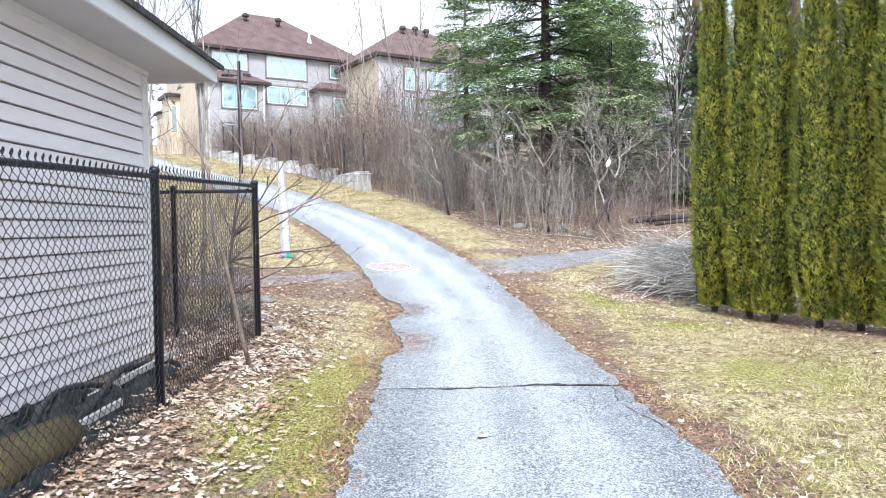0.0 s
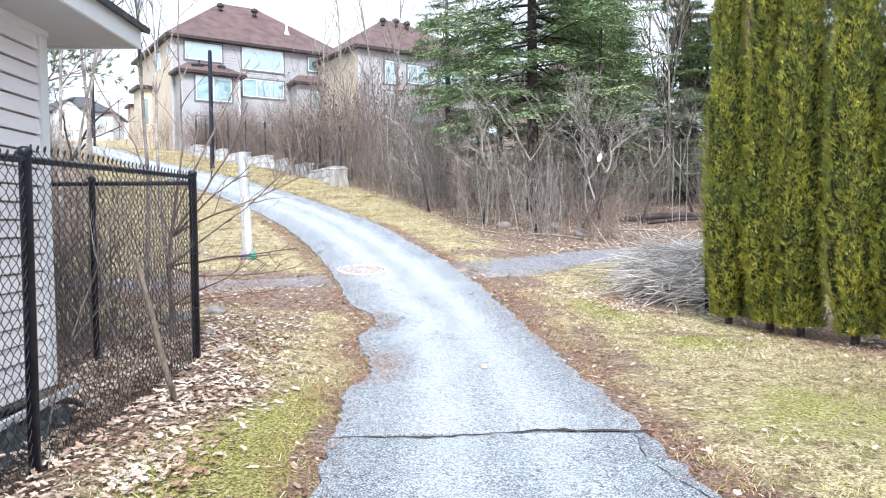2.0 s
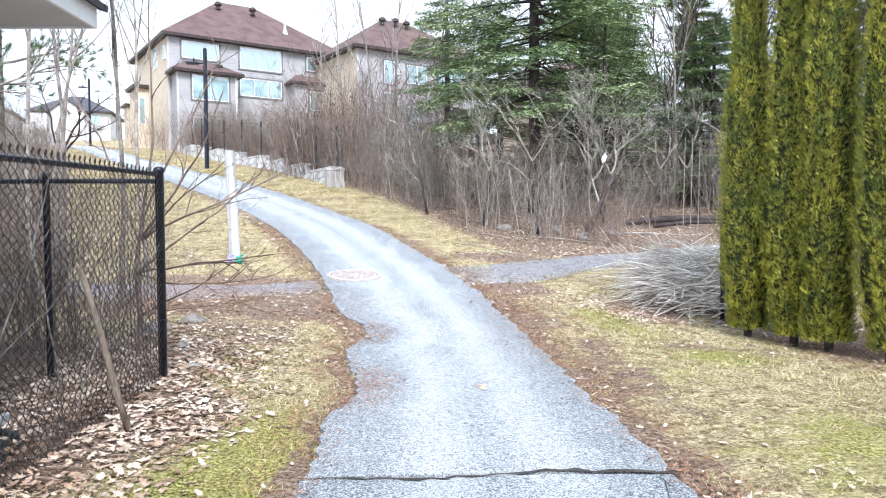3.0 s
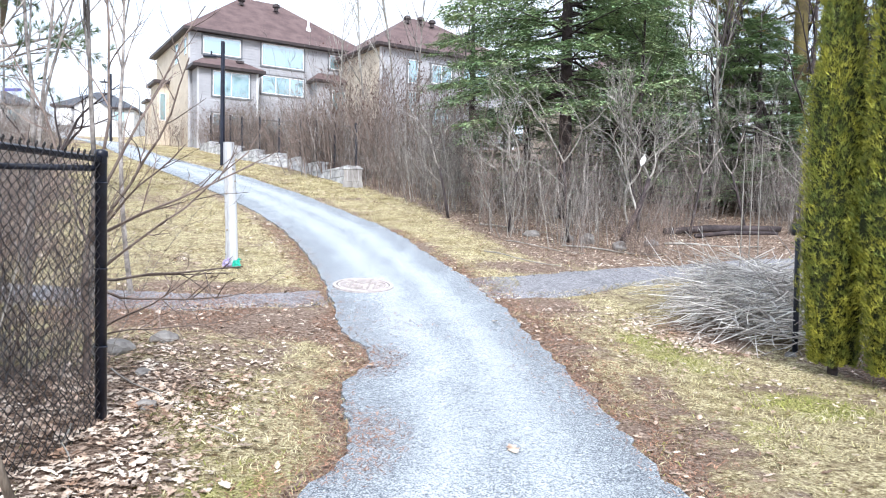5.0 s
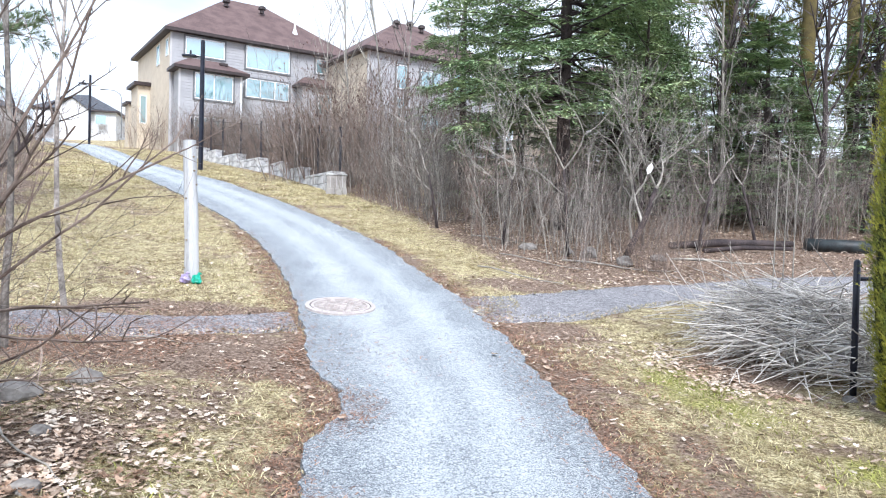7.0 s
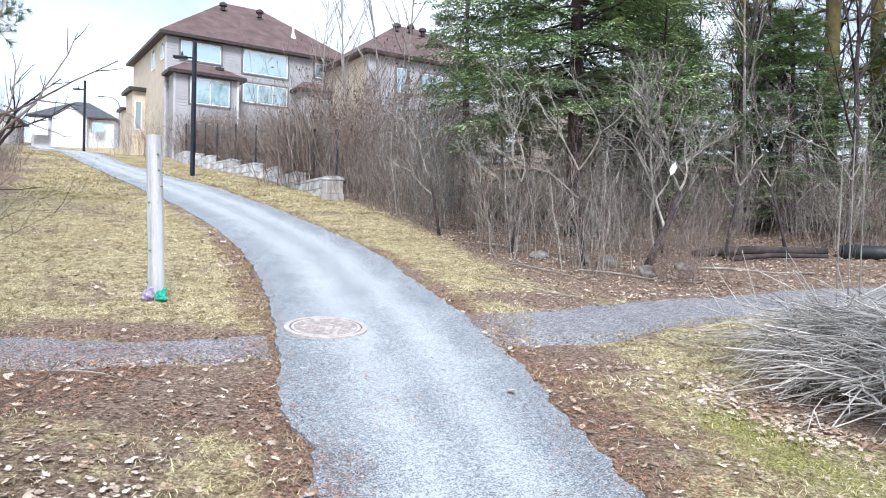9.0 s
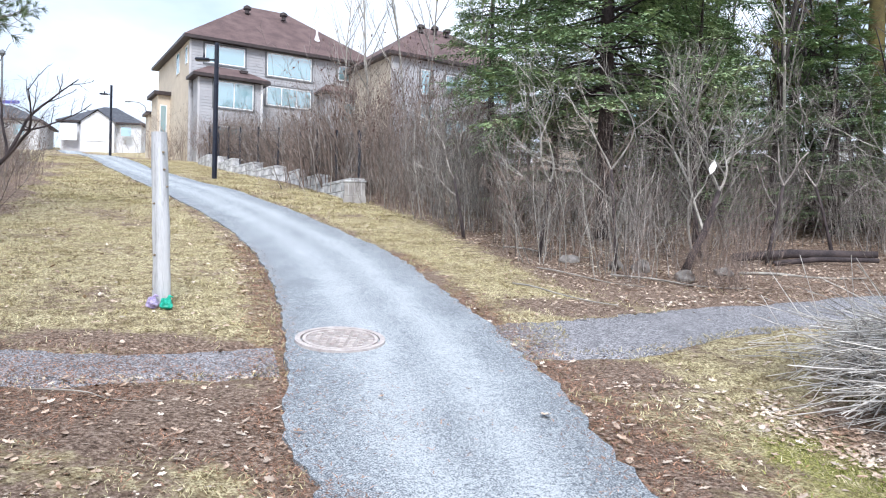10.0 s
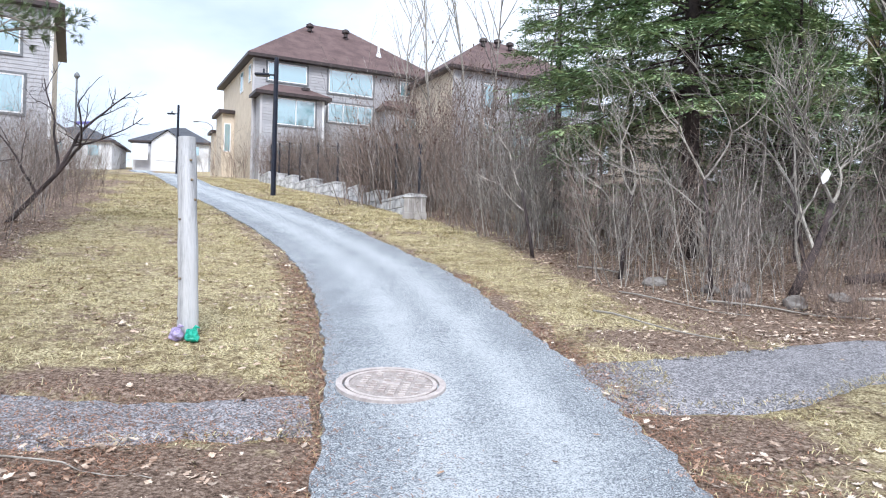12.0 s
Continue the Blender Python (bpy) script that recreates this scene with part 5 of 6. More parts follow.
# tall red-brown shrubs with withered fruit in front of the second house
def fruit_shrub(x, y, h, seed):
    r = random.Random(seed)
    root = empty("tall_shrub", pose(x, y, H(x, y) - 0.05), "tall leafless red-brown shrub with dark withered fruit at its tips", "shrub", "tall fruiting shrubs")
    tips = []
    for k in range(7):
        s = Soup()
        a = r.uniform(0, 6.28)
        d = Vector((0.3 * math.cos(a), 0.3 * math.sin(a), 1)).normalized()
        grow(s, r, Vector((0.25 * math.cos(a), 0.25 * math.sin(a), 0)), d, h * r.uniform(0.75, 1.05), 0.022 * r.uniform(0.6, 1.1), 2, (8, 5), spread=0.6, wig=0.1, up=0.07, sides=4, tips=tips, segs=6, shrink=0.42, start=0.35)
        part("stem", s, "twig_red", root, "red-brown branching stem")
    f = Soup()
    for p, d in tips:
        if r.random() < 0.3:
            w = r.uniform(0.012, 0.024)
            f.tube([p - d * w * 2, p - d * w, p + d * w, p + d * w * 2], [w * 0.3, w, w * 0.8, w * 0.1], 4)
    part("fruit", f, "stuff_red", root, "dark withered fruit", kind="stuff")


for i, (x, y, h) in enumerate([(-3.4, 31.4, 4.2), (-2.4, 30.6, 4.8), (-1.5, 29.6, 4.6), (-0.7, 30.4, 5.2), (-4.6, 33.2, 3.8), (-2.9, 32.8, 4.9), (-0.2, 28.2, 4.0), (1.0, 27.6, 4.2)]):
    fruit_shrub(x, y, h, 800 + i)
r = random.Random(91)
for i in range(9):
    whip(r.uniform(4.5, 15), r.uniform(22.5, 27), r.uniform(5, 8), 700 + i, "twig_dark", "dark leafless woodland tree", rad=r.uniform(0.05, 0.1), kids=(9, 4), group="trees of the wood", spread=0.7)
s = Soup()
s.add([(0, 0, 0), (0.06, 0.0, -0.07), (0.05, 0.01, -0.17), (-0.01, 0.0, -0.25), (-0.06, 0.01, -0.16), (-0.04, 0, -0.06)], [(0, 1, 2, 3, 4, 5)])
s.add([(0, 0.012, 0), (0.06, 0.012, -0.07), (0.05, 0.022, -0.17), (-0.01, 0.012, -0.25), (-0.06, 0.022, -0.16), (-0.04, 0.012, -0.06)], [(5, 4, 3, 2, 1, 0)])
s.tube([Vector((0, 0.006, 0)), Vector((0.01, 0.006, 0.2))], [0.003, 0.003], 3)
tagob = new("hanging_tag", s.mesh("hanging_tag", M["tag"]))
tagob.matrix_basis = Matrix.Translation((4.48, 19.5, 3.25)) @ Matrix.Rotation(0.25, 4, "Y")
tagged(tagob, "small white leaf-shaped tag hanging from a bare branch", "tag")

# bare bush at the fence corner, reaching out over the path's verge
def fence_bush():
    r = random.Random(5)
    root = empty("bare_bush", pose(-2.62, 9.0, H(-2.62, 9.0) - 0.03), "leafless brown bush with long arching branches beside the fence corner", "shrub")
    s = Soup()
    fork = [Vector((0, 0, 0)), Vector((0.02, 0, 0.4)), Vector((0.0, -0.02, 0.8)), Vector((0.03, -0.03, 1.1))]
    s.tube(fork, [0.032, 0.028, 0.024, 0.02], 8)
    for k, d, ln, rad in ((2, (0.9, -0.45, 0.12), 1.9, 0.013), (2, (0.95, -0.3, -0.02), 1.7, 0.011), (3, (0.8, -0.4, 0.45), 1.8, 0.014), (3, (0.72, -0.35, 0.75), 1.7, 0.014), (2, (0.8, -0.45, 0.3), 1.7, 0.012), (3, (0.4, -0.1, 1), 2.1, 0.014), (3, (0.05, 0.1, 1), 2.6, 0.015), (3, (-0.35, 0.1, 1), 2.2, 0.013), (1, (0.8, -0.35, 0.35), 1.4, 0.01), (1, (0.9, -0.5, 0.05), 1.4, 0.008), (3, (0.7, -0.6, 0.6), 1.5, 0.011)):
        b = Soup()
        grow(b, r, fork[k], Vector(d).normalized(), ln, rad, 2, (6, 3), spread=0.6, wig=0.08, up=0.015, sides=5, segs=8, taper=0.35, shrink=0.36, start=0.35)
        part("branch", b, "twig_red", root)
    part("trunk", s, "twig_red", root)


fence_bush()


# dark crooked small tree on the far side of the lawn
def crooked_tree():
    r = random.Random(33)
    root = empty("small_tree", pose(-12.3, 23.8, H(-12.3, 23.8) - 0.6) @ Matrix.Scale(1.4, 4), "dark crooked leafless small tree leaning over the lawn", "tree")
    s = Soup()
    a = [Vector((0, 0, 0)), Vector((0.35, 0, 0.45)), Vector((0.85, -0.05, 0.9)), Vector((1.25, -0.1, 1.25)), Vector((1.5, -0.1, 1.7))]
    s.tube(a, [0.055, 0.046, 0.038, 0.032, 0.024], 8)
    part("trunk", s, "twig_dark", root, smooth=True)
    s = Soup()
    for p, d, ln, rad in ((a[3], (0.9, 0, 0.6), 1.5, 0.03), (a[3], (-0.3, 0.1, 1), 1.7, 0.028), (a[4], (0.5, 0.1, 1), 1.3, 0.028), (a[4], (1, 0, 0.05), 1.2, 0.02), (a[2], (-0.6, 0, 1), 1.6, 0.025)):
        grow(s, r, p, Vector(d).normalized(), ln, rad, 2, (5, 3), spread=0.8, wig=0.14, up=0.06, sides=5, segs=7, taper=0.3, shrink=0.5)
    part("crown", s, "twig_dark", root)


crooked_tree()


# ---- conifers ----
def sprays(s, r, p, d, length, droop, n, size):
    """A bough's flat sprays: pairs of narrow blades along both sides."""
    side = d.cross(Vector((0, 0, 1))).normalized()
    for k in range(n):
        t = (k + r.random()) / n
        c = p + d * (length * t) + Vector((0, 0, -droop * t * t))
        for sg in (-1, 1):
            w = size * (1.15 - 0.7 * t) * r.uniform(0.6, 1.2)
            o = (side * sg * r.uniform(0.5, 1) + d * r.uniform(0.4, 0.9) + Vector((0, 0, r.uniform(-0.55, 0.15)))).normalized()
            e = c + o * w
            m = c.lerp(e, 0.5)
            g = o.cross(Vector((r.gauss(0, 0.4), r.gauss(0, 0.4), 1))).normalized() * (w * 0.13 + 0.006)
            i = len(s.v)
            s.v += [tuple(c), tuple(m + g), tuple(e), tuple(m - g)]
            s.f.append((i, i + 1, i + 2, i + 3))


def spruce_meshes(seed, h, base, radius, boughs, dense):
    r = random.Random(seed)
    wood, leaf = Soup(), Soup()
    wood.tube([Vector((0, 0, -0.2)), Vector((0, 0, h * 0.5)), Vector((0, 0, h))], [0.2, 0.12, 0.02], 10)
    for k in range(boughs):
        t = k / boughs
        z = base + (h - base) * t
        ln = radius * (1 - t) ** 0.75 * r.uniform(0.65, 1.1) + 0.25
        a = r.uniform(0, 6.28)
        d = Vector((math.cos(a), math.sin(a), r.uniform(-0.3, 0.12) + 0.3 * t)).normalized()
        p = Vector((0, 0, z))
        pts = [p + d * (ln * q) + Vector((0, 0, -0.16 * ln * q * q + 0.06 * ln * q ** 4)) for q in (0, 0.3, 0.6, 0.85, 1)]
        wood.tube(pts, [0.035, 0.026, 0.018, 0.01, 0.005], 4, cap=False)
        side = d.cross(Vector((0, 0, 1))).normalized()
        m = int(5 + 5.5 * ln)
        for j in range(m):
            q = 0.18 + 0.82 * (j + r.random()) / m
            i = min(int(q * 4), 3)
            c = p + d * (ln * q) + Vector((0, 0, -0.16 * ln * q * q + 0.06 * ln * q ** 4))
            for sg in (-1, 1):
                b = (side * sg + d * r.uniform(0.4, 1.0) + Vector((0, 0, r.uniform(-0.35, 0.1)))).normalized()
                L = (0.3 + 0.42 * ln * (1 - q) * 0.6 + 0.25) * r.uniform(0.6, 1.2)
                sprays(leaf, r, c, b, L, 0.2 * L, dense, 0.16)
        sprays(leaf, r, p + d * ln * 0.5, d, ln * 0.55, 0.1 * ln, dense + 2, 0.2)
    return wood.mesh("trunk", M["twig_dark"], True), leaf.mesh("crown", M["spruce"])


def conifer(name, meshes, x, y, sc, turn, label, group=""):
    root = empty(name, Matrix.Translation((x, y, H(x, y) - 0.1)) @ Matrix.Rotation(turn, 4, "Z") @ Matrix.Scale(sc, 4), label, "tree", group)
    for me in meshes:
        ob = new(me.name.split(".")[0], me)
        ob.parent = root
    return root


big = spruce_meshes(1, 15.0, 3.0, 4.15, 260, 7)
conifer("spruce", big, 3.4, 23.6, 1.0, 0.4, "big dark-green spruce with drooping boughs above the thicket", "spruces")
mid = spruce_meshes(2, 13.0, 1.4, 3.4, 130, 6)
for i, (x, y, sc) in enumerate([(5.7, 27.5, 0.88), (1.2, 34.5, 0.8)]):
    conifer("spruce", mid, x, y, sc, i * 1.3, "dark-green spruce standing in the wood", "spruces")


for i, (x, y, sc, hz) in enumerate([(9.4, 25.2, 0.75, 0.46), (15.2, 27.4, 0.85, 0.55), (18.5, 29.0, 0.9, 0.6), (10.6, 30.0, 0.9, 0.56), (7.4, 29.6, 0.9, 0.55), (3.0, 29.5, 0.8, 0.5), (17.0, 24.5, 0.8, 0.45), (22.0, 27.0, 1.0, 0.6)]):
    ob = conifer("spruce", mid, x, y, 1.0, i * 0.9, "low bushy dark-green young spruce in the wood", "young spruces")
    ob.matrix_basis = ob.matrix_basis @ Matrix.Diagonal((sc, sc, hz, 1))


low = spruce_meshes(7, 6.4, 0.3, 3.0, 110, 3)
r = random.Random(14)
for i, (x, y) in enumerate([(5.5, 31.5), (8.2, 33.0), (12.0, 33.5), (13.0, 26.0), (16.5, 31.5), (20.5, 31.0), (25.0, 31.0), (6.8, 27.0), (10.8, 26.6), (19.0, 26.0)]):
    conifer("spruce", low, x, y, r.uniform(0.7, 1.0), i * 1.1, "full-skirted dark-green spruce deeper in the wood", "background spruces")


def pine_meshes(seed, trunk_h, lows, leaf_mat, wood_mat, tuft=0.16, rad=0.16, limbs=14, reach=3.2, kids=(9, 5)):
    r = random.Random(seed)
    wood, leaf, tips = Soup(), Soup(), []
    wood.tube([Vector((0, 0, -0.2)), Vector((0.1, 0, trunk_h * 0.5)), Vector((0, 0.1, trunk_h))], [rad, rad * 0.7, rad * 0.2], 10)
    for k in range(limbs):
        z = lows + (trunk_h - lows) * (k + r.random() * 0.5) / limbs
        a = k * 2.4 + r.uniform(-0.4, 0.4)
        d = Vector((math.cos(a), math.sin(a), r.uniform(0.0, 0.35))).normalized()
        grow(wood, r, Vector((0, 0, z)), d, reach * r.uniform(0.7, 1.1), 0.04, 2, kids, spread=0.6, wig=0.09, up=0.02, sides=5, tips=tips, segs=6, taper=0.3, shrink=0.45)
    for p, d in tips:
        for j in range(34):
            o = rand_dir(r, d, r.uniform(0.3, 1.4))
            e = p + o * tuft * r.uniform(0.7, 1.2)
            g = o.cross(Vector((0.3, 0.2, 1))).normalized() * 0.0055
            i = len(leaf.v)
            b = p - d * r.uniform(0, 0.1)
            leaf.v += [tuple(b - g), tuple(b + g), tuple(e)]
            leaf.f.append((i, i + 1, i + 2))
    return wood.mesh("trunk", M[wood_mat], True), leaf.mesh("crown", M[leaf_mat])


pine = pine_meshes(3, 12.0, 2.6, "pine", "twig", 0.13, 0.14, 18, 3.0, (11, 6))
conifer("pine", pine, -9.2, 15.8, 1.0, 0.3, "pine with long tufted branches beside the lawn", "pines")
conifer("pine", pine, -9.9, 19.6, 1.0, 2.3, "pine with long tufted branches beside the lawn", "pines")
mossy = pine_meshes(5, 15.0, 3.0, "moss_crown", "bark_moss", 0.26, 0.27, 22, 4.2, (9, 5))
for i, (x, y) in enumerate([(11.6, 27.5), (14.6, 30.0), (19.5, 33.0), (12.5, 36.0)]):
    conifer("lichened_tree", mossy, x, y, 1.0, i * 2.0, "tall tree with yellow-green lichened trunk and thin foliage", "tall trees of the wood")


# ---- cedar hedge ----
def cedar_meshes(seed, h=5.9, rad=0.315, fans=26000):
    r = random.Random(seed)
    core, leaf, tips = Soup(), Soup(), []
    ph = [r.uniform(0, 6.28) for _ in range(6)]

    def radius(a, z):
        t = z / h
        base = (rad + 0.035 * math.sin(1.7 * z + ph[4]) + 0.02 * math.sin(4.1 * z + ph[5])) * (1 - 0.75 * t ** 1.7) * (0.66 + 0.34 * min(1, z / 0.8) ** 0.7)
        ridges = 0.5 * math.sin(3 * a + ph[0] + 0.5 * z) + 0.5 * math.sin(7 * a + ph[1] - 0.9 * z) + 0.4 * math.sin(5 * a + ph[2] + 2.6 * z) + 0.35 * math.sin(2 * a + ph[3] + 4.7 * z)
        return base * (1 + 0.07 * ridges) + 0.07 * noise.noise(Vector((2.6 * math.cos(a), 2.6 * math.sin(a), 1.5 * z + seed))) + 0.075 * noise.noise(Vector((4.5 * math.cos(a), 6 * math.sin(a), 5 * z + seed)))

    # solid core under the fans, coloured dark as the crown's inner shade
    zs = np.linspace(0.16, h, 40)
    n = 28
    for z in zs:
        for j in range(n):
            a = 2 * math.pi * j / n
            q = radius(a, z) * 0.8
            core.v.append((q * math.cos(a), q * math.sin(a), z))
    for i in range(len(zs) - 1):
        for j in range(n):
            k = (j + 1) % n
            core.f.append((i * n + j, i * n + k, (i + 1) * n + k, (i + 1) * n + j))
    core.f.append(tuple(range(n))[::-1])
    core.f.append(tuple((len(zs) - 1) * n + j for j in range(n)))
    for k in range(fans):
        z = 0.13 + (h - 0.15) * r.random() ** 1.15
        a = r.uniform(0, 6.2832)
        q = radius(a, z) * r.uniform(0.8, 1.05)
        p = Vector((q * math.cos(a), q * math.sin(a), z))
        out = Vector((math.cos(a), math.sin(a), 0))
        tan = Vector((-math.sin(a), math.cos(a), 0))
        ax = (Vector((0, 0, 1)) + out * r.uniform(0.2, 1.5) + tan * r.gauss(0, 0.5)).normalized()
        pl = (tan + out * r.gauss(0, 0.8)).normalized()
        pl = (pl - ax * pl.dot(ax)).normalized()
        L = r.uniform(0.035, 0.075)
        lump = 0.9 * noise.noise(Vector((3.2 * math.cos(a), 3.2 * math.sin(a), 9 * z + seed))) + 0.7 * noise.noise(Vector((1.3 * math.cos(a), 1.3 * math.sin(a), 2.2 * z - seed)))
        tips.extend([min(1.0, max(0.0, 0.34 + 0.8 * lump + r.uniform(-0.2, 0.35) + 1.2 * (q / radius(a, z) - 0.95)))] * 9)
        i = len(leaf.v)
        w = L * 0.2
        leaf.v += [tuple(p - pl * w * 0.5), tuple(p + pl * w * 0.5), tuple(p + ax * L),
                   tuple(p + ax * L * 0.2), tuple(p + ax * L * 0.35 + pl * w * 0.2), tuple(p + ax * L * 0.72 + pl * L * 0.6),
                   tuple(p + ax * L * 0.2), tuple(p + ax * L * 0.35 - pl * w * 0.2), tuple(p + ax * L * 0.78 - pl * L * 0.58)]
        leaf.f += [(i, i + 1, i + 2), (i + 3, i + 4, i + 5), (i + 6, i + 7, i + 8)]
    return core, leaf, tips


CEDARS = []
for i in range(3):
    c, f, tip_values = cedar_meshes(400 + i)
    t = Soup()
    t.tube([Vector((0, 0, -0.15)), Vector((0, 0, 0.45))], [0.05, 0.045], 8)
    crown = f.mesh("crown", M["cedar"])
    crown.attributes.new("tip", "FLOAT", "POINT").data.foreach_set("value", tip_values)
    CEDARS.append((t.mesh("trunk", M["twig_dark"]), c.mesh("inner_crown", M["cedar_shade_core"], True), crown))
for k in range(10):
    x, y = 3.92 + 0.247 * k + 0.05 * math.sin(k * 2.1), 10.52 - 0.485 * k + 0.05 * math.sin(k * 3.7)
    root = empty("cedar", Matrix.Translation((x, y, H(x, y) - 0.02)) @ Matrix.Rotation(k * 1.9, 4, "Z") @ Matrix.Diagonal((0.95 + 0.06 * (k % 3), 0.95 + 0.05 * (k % 2), 1.0 + 0.03 * (k % 4), 1)), "tall narrow yellow-green cedar in a dense hedge", "cedar", "cedars of the hedge")
    for me in CEDARS[k % 3]:
        ob = new(me.name.split(".")[0], me)
        ob.parent = root

hf = empty("fence_post", pose(4.0, 11.45, H(4.0, 11.45)), "black steel fence post at the end of the cedar hedge", "fence post")
for k, (x, y, h) in enumerate([(0, 0, 1.26)]):
    s = Soup()
    x2 = x + (0 if k == 0 else 0.12)
    s.tube([Vector((x2, y, -0.2)), Vector((x2, y, h)), Vector((x2, y, h + 0.02))], [0.03, 0.03, 0.012], 10)
    part("post", s, "black_metal", hf, smooth=True)
s = Soup()
s.tube([Vector((x2, y, 1.1)), Vector((x2 + 0.5, y + 0.05, 1.1))], [0.02, 0.02], 8)
part("rail_stub", s, "black_metal", hf)


# ---- brush pile ----
def brush_pile():
    r = random.Random(9)
    cx, cy = 4.25, 12.75
    root = empty("brush_pile", pose(cx, cy, H(cx, cy)), "heap of bleached cut sticks and branches beside the cedar hedge", "brush pile")
    kinds = []
    for k in range(14):
        s = Soup()
        ln = r.uniform(0.9, 1.7)
        pts, q, d = [Vector((0, 0, 0))], Vector((0, 0, 0)), Vector((1, 0, 0))
        for i in range(5):
            d = (d + Vector((0, r.gauss(0, 0.14), r.gauss(0, 0.12)))).normalized()
            q = q + d * ln / 5
            pts.append(q.copy())
        rad = r.uniform(0.004, 0.0105)
        s.tube(pts, [rad * (1 - 0.1 * i) for i in range(6)], 4)
        for j in range(r.randrange(1, 4)):
            b = pts[r.randrange(1, 5)]
            e = b + Vector((r.uniform(0.15, 0.4), r.uniform(-0.2, 0.2), r.uniform(-0.15, 0.15)))
            s.tube([b, e], [rad * 0.6, rad * 0.35], 3, cap=False)
        kinds.append(s.mesh("stick", M["stick"]))
    for k in range(1250):
        u, v = r.gauss(0, 0.45), r.gauss(0, 0.45)
        rr = math.hypot(u, v)
        if rr > 0.88:
            continue
        hgt = 0.66 * (1 - rr ** 2.4) * r.random() ** 0.5
        x, y = u * 1.05, v * 1.7
        ang = r.gauss(2.9, 0.7) if r.random() < 0.45 else r.uniform(0, 6.28)
        m = Matrix.Translation((x, y, hgt + H(cx + x, cy + y) - H(cx, cy) + 0.03)) @ Matrix.Rotation(ang, 4, "Z") @ Matrix.Rotation(r.gauss(0.04 + 0.16 * rr, 0.22), 4, "Y") @ Matrix.Translation((-0.55, 0, 0))
        if k < 260:
            ob = new("stick", kinds[k % 14])
            ob.parent = root
            ob.matrix_basis = m
        else:
            REST.append((kinds[k % 14], m))
    s = Soup()
    for me, m in REST:
        s.add([tuple(m @ v.co) for v in me.vertices], [tuple(p.vertices) for p in me.polygons])
    part("loose_brush", s, "stick", root, kind="stuff")
    for k in range(16):  # upright stalks at the back
        s = Soup()
        p = Vector((r.uniform(-0.9, 0.1), r.uniform(0.2, 1.2), 0.2))
        e = p + Vector((r.uniform(-0.6, 0.15), r.uniform(-0.1, 0.3), r.uniform(0.6, 1.2)))
        s.tube([p, p.lerp(e, 0.5) + Vector((0.04, 0, 0.02)), e], [0.007, 0.005, 0.003], 3, cap=False)
        part("stalk", s, "stick", root)
    for k in range(3):
        s = Soup()
        p = Vector((0.0 + 0.12 * k, 0.9, 0.0))
        s.tube([p, p + Vector((0.02, 0, 1.3)), p + Vector((0.05, 0, 2.6))], [0.009, 0.007, 0.004], 4, cap=False)
        part("stalk", s, "twig_pale", root)


REST = []
brush_pile()


# ---- stones, logs and fallen branches ----
def stone(x, y, sx, sy, sz, seed, label="weathered grey field stone half buried in leaves"):
    bm = bmesh.new()
    bmesh.ops.create_icosphere(bm, subdivisions=3, radius=1)
    o = Vector((seed * 3.1, seed * 1.7, 0))
    for v in bm.verts:
        v.co *= 1 + 0.35 * noise.noise(v.co * 1.3 + o) + 0.08 * noise.noise(v.co * 4 + o)
        v.co = Vector((v.co.x * sx, v.co.y * sy, v.co.z * sz))
    me = bpy.data.meshes.new("stone")
    bm.to_mesh(me)
    bm.free()
    me.materials.append(M["rock"])
    ob = new("stone", me)
    ob.matrix_basis = Matrix.Translation((x, y, H(x, y) + sz * 0.25)) @ Matrix.Rotation(seed, 4, "Z")
    tagged(ob, label, "stone", "stones")


for i, q in enumerate([(3.3, 19.7, 0.2, 0.16, 0.16), (3.85, 19.0, 0.18, 0.15, 0.13), (2.9, 19.9, 0.14, 0.12, 0.1), (-2.85, 9.95, 0.2, 0.15, 0.1), (-2.3, 9.3, 0.08, 0.06, 0.04), (-1.95, 8.5, 0.08, 0.07, 0.05),
                       (3.86, 11.25, 0.09, 0.07, 0.05), (4.05, 11.18, 0.07, 0.06, 0.05), (4.16, 11.3, 0.08, 0.06, 0.07), (2.1, 20.2, 0.22, 0.16, 0.12), (4.7, 19.6, 0.2, 0.15, 0.1), (-2.55, 10.4, 0.15, 0.12, 0.08)]):
    stone(*q, i + 1)
z = H(7.2, 21.4)
rod_thing("log", [(5.4, 21.0, H(5.4, 21.0) + 0.08), (6.6, 21.3, H(6.6, 21.3) + 0.12), (8.4, 21.5, H(8.4, 21.5) + 0.1)], [0.08, 0.09, 0.07], "twig_dark", "fallen dark log lying among dead leaves", "log", 10)
rod_thing("log", [(6.0, 20.6, H(6, 20.6) + 0.05), (7.0, 20.9, H(7, 20.9) + 0.09), (8.0, 20.7, H(8, 20.7) + 0.12)], [0.05, 0.055, 0.04], "twig_dark", "fallen dark log lying among dead leaves", "log", 8)
rod_thing("pipe", [(8.6, 21.3, H(8.6, 21.3) + 0.12), (10.6, 21.0, H(10.6, 21.0) + 0.12)], [0.16, 0.16], "tarp", "dark plastic pipe lying beside the gravel path", "pipe", 16)
